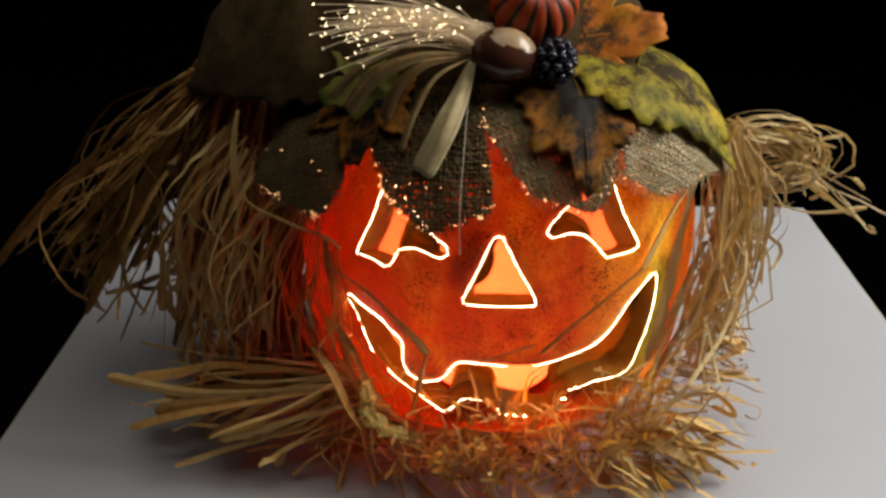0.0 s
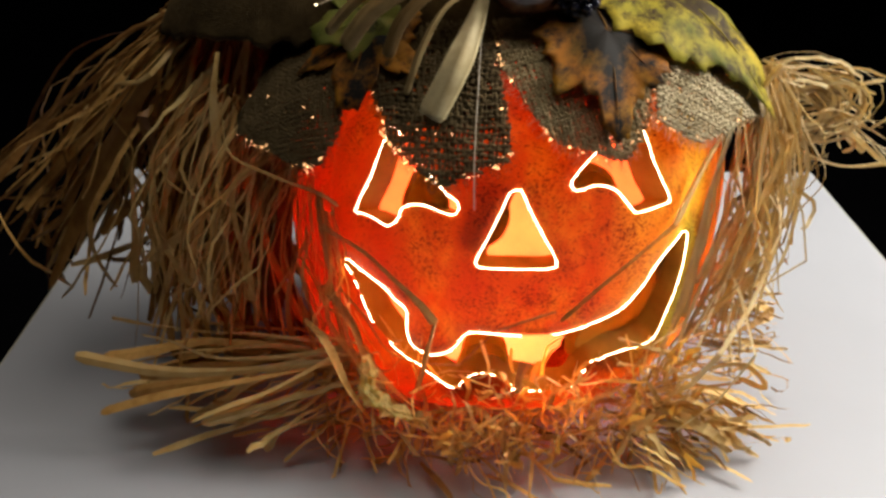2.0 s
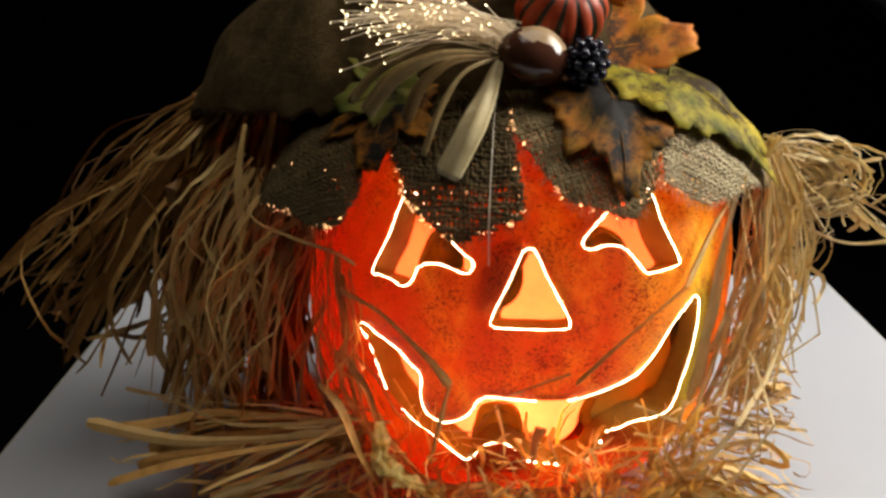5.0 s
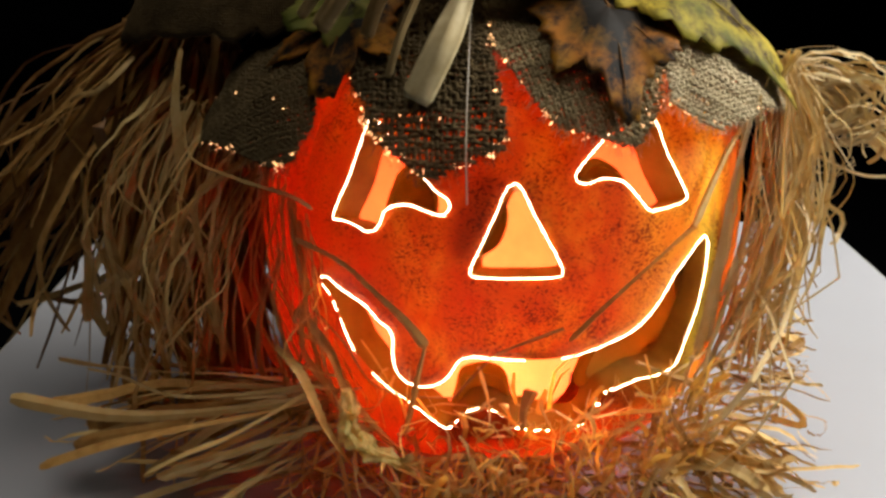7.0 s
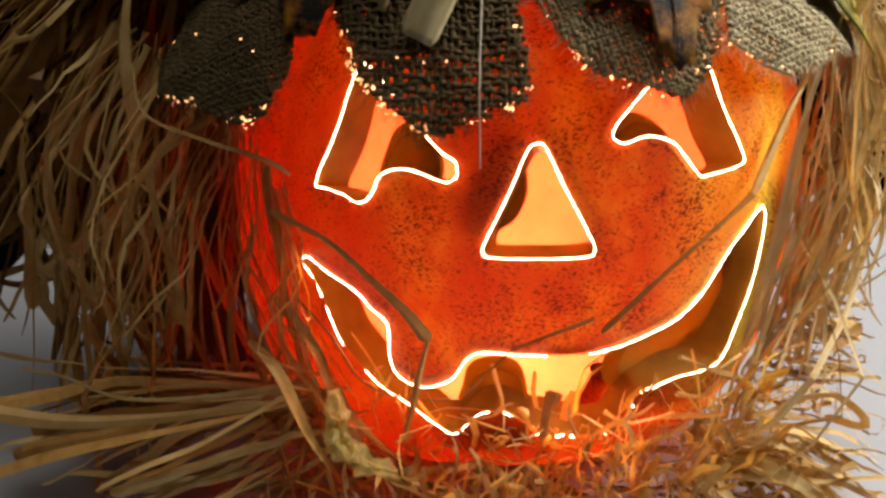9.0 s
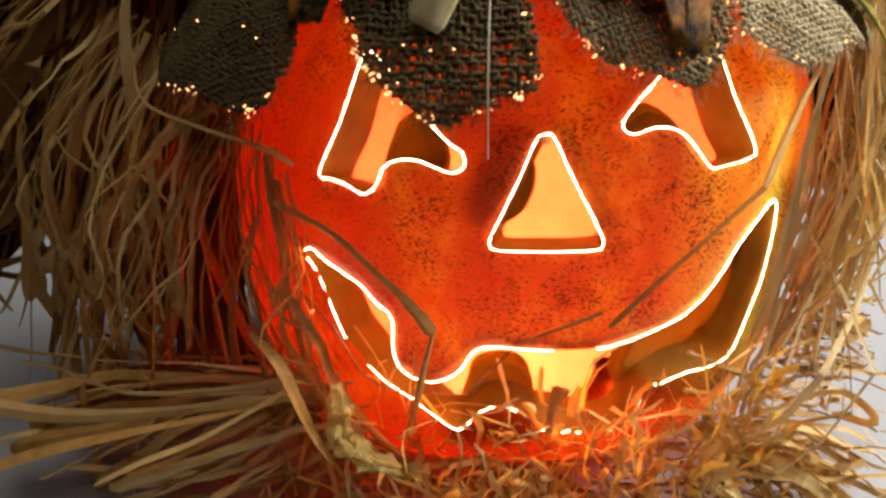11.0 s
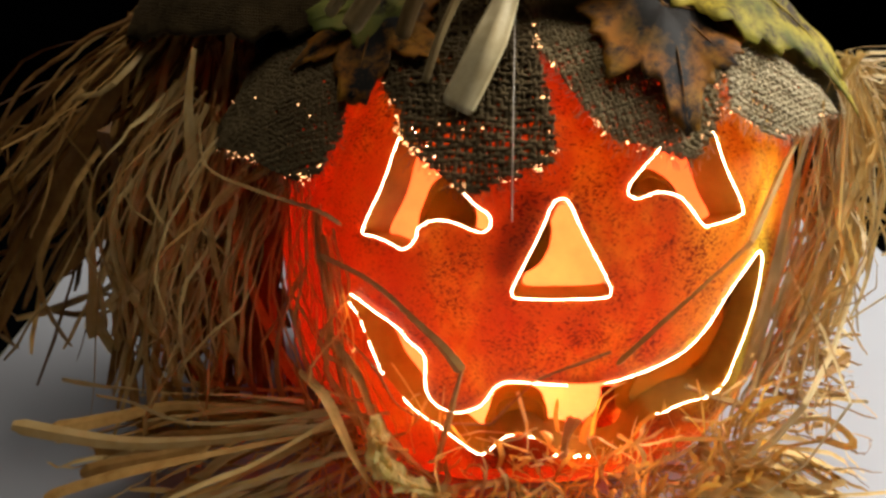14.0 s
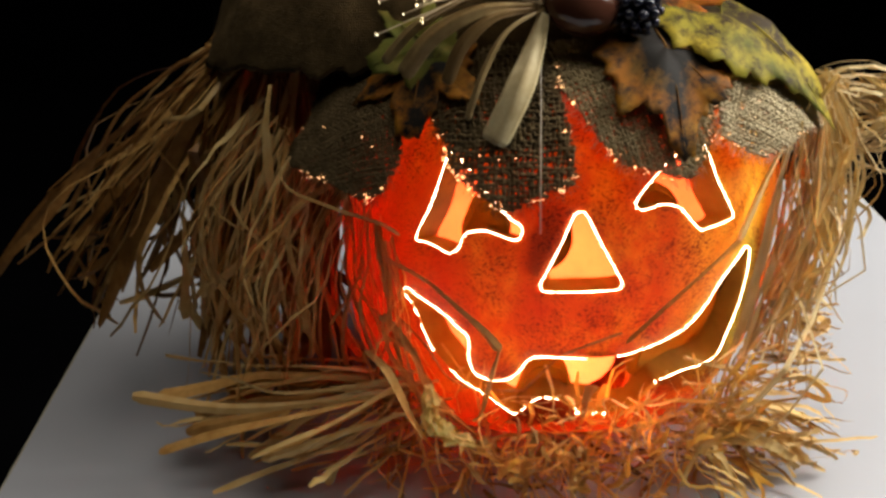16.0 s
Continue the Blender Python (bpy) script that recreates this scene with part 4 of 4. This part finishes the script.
    single([(-0.061, 0.287, 0.081), (-0.051, 0.279, 0.074), (-0.042, 0.274, 0.052), (-0.031, 0.274, 0.030)], 0.0042, mid, 22, foot)
    # stiff ends that stick out past the loops
    stiff = "stiff straight raffia end standing out from the loops"
    single([(0.142, 0.352, 0.165), (0.171, 0.358, 0.158), (0.196, 0.360, 0.161)], 0.0028, fair, 23, stiff)
    single([(0.150, 0.352, 0.136), (0.186, 0.358, 0.119), (0.218, 0.360, 0.121)], 0.0028, fair, 24, stiff)


# ---------------------------------------------------------------- leaves and fruit
def leaf_shape(a, lobes, full):
    r = 0.0
    for at, size, wide in lobes:
        d = abs((a - at + math.pi) % (2 * math.pi) - math.pi)
        r = max(r, size * max(0.0, 1 - (d / wide)) ** 0.75)
    return max(r, full) * (1 + 0.05 * math.sin(a * 23) + 0.03 * math.sin(a * 41))


MAPLE = [(1.57, 1.0, 0.95), (0.62, 0.88, 0.8), (2.52, 0.88, 0.8), (-0.35, 0.66, 0.8), (3.49, 0.66, 0.8)]


BROAD = [(1.60, 1.0, 0.70), (0.78, 0.86, 0.50), (0.10, 0.72, 0.55), (2.35, 0.70, 0.60), (3.05, 0.58, 0.7), (-1.3, 0.75, 0.9)]


def make_leaf(label, mat, size, place, seed, curl=0.12, full=0.42, lobes=MAPLE):
    """place maps the leaf's own x and y (metres, y along its length) to a point."""
    rng = random.Random(seed)
    top = thing("maple_leaf", label, "leaf", "leaves on the hat")
    verts, faces, n, rings = [], [], 110, 9
    for k in range(rings + 1):
        for i in range(n):
            a = 2 * math.pi * i / n
            r = leaf_shape(a, lobes, full) * size * k / rings
            x, y = r * math.cos(a), r * math.sin(a)
            h = curl * size * (0.5 * noise.noise(Vector((x * 60, y * 60, seed))) + 0.25 * (k / rings) ** 2 * math.sin(a * 5 + seed))
            h += 0.0007 * math.cos(a * 5) * k / rings
            verts.append(place(x, y, h))
    for k in range(rings):
        for i in range(n):
            j = (i + 1) % n
            faces.append((k * n + i, k * n + j, (k + 1) * n + j, (k + 1) * n + i))
    me = mesh_of("blade", verts, faces, mat)
    dry = me.attributes.new("stalk_rib_dark", "FLOAT", "POINT")
    for k in range(rings + 1):
        for i in range(n):
            a = 2 * math.pi * i / n
            gap = min(abs((a - at + math.pi) % (2 * math.pi) - math.pi) for at, ln, w in lobes) * k / rings
            dry.data[k * n + i].value = max(1.0 - 1.15 * k / rings, 0.5 - 5.5 * gap - 0.2 * k / rings, 0.0)
    blade = part_mesh("blade", me, top)
    so = blade.modifiers.new("thick", "SOLIDIFY")
    so.thickness = 0.0005
    for at, ln, w in lobes:
        vein = [place(math.cos(at) * size * ln * s * 0.88, math.sin(at) * size * ln * s * 0.88, 0.0004) for s in np.linspace(0, 1, 7)]
        v, f = tube(vein, 0.0005, 4, taper=lambda s: 1 - 0.7 * s)
        part_mesh("vein", mesh_of("vein", v, f, mat), top)
    return top


def on_plane(at, yaxis, normal):
    y = Vector(yaxis).normalized()
    n = Vector(normal).normalized()
    x = y.cross(n).normalized()
    n = x.cross(y)
    o = Vector(at)
    return lambda u, v, h: o + x * u + y * v + n * h


def on_brim(u0, ph0, turn, lift):
    c, s = math.cos(turn), math.sin(turn)
    def place(x, y, h):
        u, v = x * c - y * s, x * s + y * c
        return on_hat(u0 + u, ph0 + v * 1000 / 1.62, lift + max(h, -0.0015))
    return place


def make_leaves():
    make_leaf("brown maple leaf blotched with black over the burlap flap", LEAF_BROWN, 0.0400, on_brim(0.0315, 62, 3.18, 0.0085), 3, full=0.64, lobes=BROAD)
    make_leaf("yellow-green maple leaf over the hat's brim", LEAF_YELLOW, 0.072, on_brim(0.064, 84, -1.52, 0.010), 4, full=0.62)
    make_leaf("orange autumn maple leaf beside the small gourd", LEAF_ORANGE, 0.044, on_plane((0.058, 0.346, 0.212), (0.95, 0.1, 0.10), (0.1, -0.75, 0.6)), 5)
    make_leaf("dry olive tan leaf above the small gourd", LEAF_TAN, 0.030, on_plane((0.042, 0.362, 0.240), (0.15, 0.1, 0.95), (0.1, -0.95, 0.2)), 6)
    make_leaf("curled tan leaf on the hat's crown", LEAF_TAN, 0.021, on_plane((0.011, 0.337, 0.240), (-0.25, 0.1, 0.95), (0.5, -0.85, 0.2)), 7, curl=0.3, full=0.3)
    make_leaf("tan leaf tucked behind the small gourd", LEAF_TAN, 0.019, on_plane((0.026, 0.340, 0.239), (0.35, 0.1, 0.9), (-0.3, -0.9, 0.3)), 12, curl=0.3, full=0.4)
    make_leaf("dry brown leaf behind the small gourd", LEAF_ORANGE, 0.026, on_plane((0.055, 0.362, 0.232), (0.9, 0, 0.35), (0, -0.9, 0.4)), 8)
    make_leaf("orange brown leaf under the husk strips", LEAF_BROWN, 0.033, on_brim(-0.059, 65, 2.9, 0.0065), 9, full=0.55)
    make_leaf("green leaf tip beside the husk strips", LEAF_GREEN, 0.026, on_plane((-0.030, 0.322, 0.199), (-0.85, -0.1, -0.25), (-0.1, -0.8, 0.6)), 10)


def make_fruit():
    # small striped gourd
    c = Vector((0.0385, 0.338, 0.230))
    tilt = Matrix.Translation(c) @ Vector((0.12, -0.70, 0.70)).to_track_quat("Z", "Y").to_matrix().to_4x4()
    top = thing("ornamental_gourd", "small orange gourd with dark green stripes on the hat", "gourd")
    verts, faces, cols, rows = [], [], 130, 30
    for j in range(rows + 1):
        ph = -math.pi / 2 + math.pi * j / rows
        for i in range(cols):
            a = 2 * math.pi * i / cols
            lobe = 1 - 0.10 * (1 - abs(math.sin(a * 6.5))) * math.cos(ph)
            dip = 1 - 0.25 * math.exp(-((abs(ph) - 1.57) / 0.35) ** 2)
            verts.append(tilt @ Vector((0.0195 * lobe * math.cos(a) * math.cos(ph), 0.0195 * lobe * math.sin(a) * math.cos(ph), 0.0165 * math.sin(ph) * dip)))
    for j in range(rows):
        for i in range(cols):
            k = (i + 1) % cols
            faces.append((j * cols + i, j * cols + k, (j + 1) * cols + k, (j + 1) * cols + i))
    me = mesh_of("flesh", verts, faces, [GOURD, GOURD_STRIPE])
    for f in me.polygons:
        i = f.index % cols
        if (i % 10) in (0, 1, 9):
            f.material_index = 1
    part_mesh("flesh", me, top)
    v, f = tube([tilt @ Vector((0.0002 * k, 0.00008 * k * k, 0.0102 + 0.0005 * k)) for k in range(6)], 0.0056, 8, taper=lambda s: 1 - 0.45 * s)
    part_mesh("stem", mesh_of("stem", v, f, GOURD_STRIPE), top, "dark stub of a stem")
    # chestnut
    c = Vector((0.0262, 0.317, 0.2130))
    top = thing("chestnut", "glossy brown chestnut on the hat, tan top with painted highlight", "chestnut")
    tilt = Matrix.Translation(c) @ pose(0, 0, 0, 15, 18, 10)
    verts, faces, cols, rows = [], [], 40, 24
    for j in range(rows + 1):
        ph = -math.pi / 2 + math.pi * j / rows
        for i in range(cols):
            a = 2 * math.pi * i / cols
            peak = 1 + 0.12 * max(0.0, math.sin(ph)) ** 6
            verts.append(tilt @ Vector((0.0150 * math.cos(a) * math.cos(ph), 0.0115 * math.sin(a) * math.cos(ph), 0.0108 * math.sin(ph) * peak)))
    for j in range(rows):
        for i in range(cols):
            k = (i + 1) % cols
            faces.append((j * cols + i, j * cols + k, (j + 1) * cols + k, (j + 1) * cols + i))
    me = mesh_of("nut", verts, faces, [CHESTNUT, CHESTNUT_PALE])
    for f in me.polygons:
        j, i = divmod(f.index, cols)
        if j > 18 + 0.8 * math.sin(i * 0.47):
            f.material_index = 1
    part_mesh("nut", me, top)
    # blackberry
    c = Vector((0.0470, 0.317, 0.2110))
    top = thing("blackberry", "glossy black artificial blackberry beside the chestnut", "berry")
    bm = bmesh.new()
    bmesh.ops.create_icosphere(bm, subdivisions=2, radius=1)
    spots = [v.co.copy() for v in bm.verts]
    bm.free()
    bm = bmesh.new()
    bmesh.ops.create_icosphere(bm, subdivisions=1, radius=0.00235)
    drop = bpy.data.meshes.new("drupelet")
    bm.to_mesh(drop)
    bm.free()
    drop.materials.append(BERRY)
    drop.polygons.foreach_set("use_smooth", [True] * len(drop.polygons))
    for s in spots:
        ob = part_mesh("drupelet", drop, top)
        ob.location = c + Vector((s.x * 0.0078, s.y * 0.0078, s.z * 0.0085))
    bm = bmesh.new()
    bmesh.ops.create_icosphere(bm, subdivisions=2, radius=0.0076, matrix=Matrix.Translation(c))
    part("core", bm, BERRY, top)


def make_husks():
    rng = random.Random(77)
    top = thing("husk_bow", "pale corn husk strips hanging down the hat's front", "husk")
    def strip(pts, w, mat=HUSK):
        path = smooth_path(pts, 6)
        n, verts, faces = len(path), [], []
        for i, p in enumerate(path):
            d = (path[min(i + 1, n - 1)] - path[max(i - 1, 0)]).normalized()
            side = d.cross(Vector((0, -0.8, 0.6))).normalized()
            nrm = side.cross(d)
            s = i / (n - 1)
            h = w / 2 * (0.35 + 0.65 * min(1, s * 1.7)) * (1 if s < 0.97 else 0.8)
            for q in range(11):
                k = q / 5 - 1
                verts.append(p + side * (h * k) + nrm * (0.0010 * (1 - abs(k)) + (0.00028 if q % 2 else -0.00028) + 0.0006 * math.sin(k * 4 + s * 3)))
        for i in range(n - 1):
            for k in range(10):
                faces.append((i * 11 + k, i * 11 + k + 1, i * 11 + k + 12, i * 11 + k + 11))
        ob = part_mesh("strip", mesh_of("strip", verts, faces, mat), top)
        so = ob.modifiers.new("thick", "SOLIDIFY")
        so.thickness = 0.0004
    strip([(0.012, 0.312, 0.212), (0.008, 0.305, 0.202), (0.001, 0.294, 0.189), (-0.008, 0.289, 0.172)], 0.0105)
    strip([(0.010, 0.315, 0.214), (-0.010, 0.309, 0.215), (-0.028, 0.307, 0.207), (-0.040, 0.308, 0.192)], 0.0068, HUSK_DULL)
    strip([(0.010, 0.314, 0.213), (-0.006, 0.307, 0.213), (-0.018, 0.304, 0.204), (-0.024, 0.304, 0.190)], 0.0050, HUSK_DULL)
    strip([(0.012, 0.313, 0.213), (-0.002, 0.303, 0.209), (-0.011, 0.299, 0.195), (-0.017, 0.297, 0.178)], 0.0026, HUSK_DULL)
    strip([(0.008, 0.316, 0.216), (-0.012, 0.313, 0.219), (-0.034, 0.313, 0.209), (-0.047, 0.315, 0.195)], 0.0040, HUSK_DULL)


def make_fibres():
    rng = random.Random(55)
    top = thing("fibre_optic_spray", "spray of clear optical fibres with glowing tips on the hat", "fibre lights")
    bm = bmesh.new()
    bmesh.ops.create_icosphere(bm, subdivisions=1, radius=1.0)
    tip_me = bpy.data.meshes.new("fibre_tip")
    bm.to_mesh(tip_me)
    bm.free()
    tip_me.materials.append(TIP_PALE)
    edge_me = tip_me.copy()
    edge_me.materials[0] = TIP
    for k in range(185):
        root = Vector((0.017, 0.321, 0.219)) + Vector([rng.gauss(0, 0.0028) for _ in range(3)])
        reach = rng.random() ** 1.25
        end = Vector((0.004 - 0.054 * reach, 0.318 - 0.014 * reach, 0.226 + 0.004 * reach))
        end += Vector((rng.gauss(0, 0.003), rng.gauss(0, 0.006), rng.gauss(0, 0.003 + 0.0042 * reach)))
        mid = root.lerp(end, 0.5) + Vector((0, 0, 0.006 * reach))
        v, f = tube(smooth_path([root, mid, end], 5), 0.00016, 4)
        fib = part_mesh("fibre", mesh_of("fibre", v, f, SPRAY), top)
        ob = part_mesh("fibre_tip", tip_me, fib)
        ob.location, ob.scale = end, [0.00016 + 0.00030 * rng.random() ** 1.5] * 3
    # ends pushed through the flaps' hems
    hem = thing("hem_lights", "tiny glowing fibre ends along the burlap hems", "fibre lights")
    for poly, pitch, mat, turn in FLAPS:
        n = len(poly)
        for i in range(n):
            (u1, p1), (u2, p2) = poly[i], poly[(i + 1) % n]
            if p1 > 60 and p2 > 60:
                continue
            spots = [rng.random() for _ in range(3)]
            for k in range(rng.choice((0, 2, 5, 9, 13)) if poly[0][0] < 0 else rng.choice((0, 1, 2, 4))):
                t = min(max(rng.choice(spots) + rng.gauss(0, 0.12), 0), 1)
                ob = part_mesh("fibre_end", edge_me, hem)
                ob.location = on_hat((u1 + (u2 - u1) * t + rng.gauss(0, 1.0)) / 1000, p1 + (p2 - p1) * t + rng.gauss(0, 0.6), 0.0045)
                ob.scale = (0.00012 + 0.0004 * rng.random() ** 4, 0.00014, 0.00012 + 0.00085 * rng.random() ** 4)
                ob.rotation_euler = (0, rng.uniform(-1.2, 1.2), 0)
    for u, ph in ((-100, 56), (-84, 49), (-80, 46), (-40, 41), (-33, 40), (-27, 40)):
        ob = part_mesh("fibre_end", edge_me, hem)
        ob.location, ob.scale = on_hat(u / 1000, ph, 0.0055), [0.00026] * 3
    # one long loose fibre before the face
    loose = thing("loose_fibre", "single clear fibre hanging before the face", "fibre")
    v, f = tube(smooth_path([(0.011, 0.309, 0.197), (0.009, 0.288, 0.176), (0.008, 0.276, 0.160), (0.0085, 0.2755, 0.141)], 8), 0.00028, 5)
    part_mesh("fibre", mesh_of("fibre", v, f, FIBRE), loose)


def make_round_form():
    # unidentified round grey form in the dark; cord and ceiling mount are invented
    top = thing("round_grey_form", "unidentified round grey form in the dark room", "lamp", at=(0.860, 1.53, 1.95))
    bm = bmesh.new()
    bmesh.ops.create_uvsphere(bm, u_segments=40, v_segments=24, radius=0.145, matrix=Matrix.Translation((0, 0, -1.734)))
    part("shade", bm, DULL_GREY, top, "dim grey round form")
    bm = bmesh.new()
    bmesh.ops.create_cone(bm, cap_ends=True, segments=10, radius1=0.003, radius2=0.003, depth=1.60, matrix=Matrix.Translation((0, 0, -0.80)))
    part("cord", bm, DULL_GREY, top)
    bm = bmesh.new()
    bmesh.ops.create_cone(bm, cap_ends=True, segments=32, radius1=0.05, radius2=0.05, depth=0.03, matrix=Matrix.Translation((0, 0, -0.015)))
    part("ceiling_rose", bm, DULL_GREY, top)


make_room()
make_round_form()
make_table()
make_pumpkin()
make_hat()
make_leaves()
make_fruit()
make_husks()
make_fibres()
make_straw()
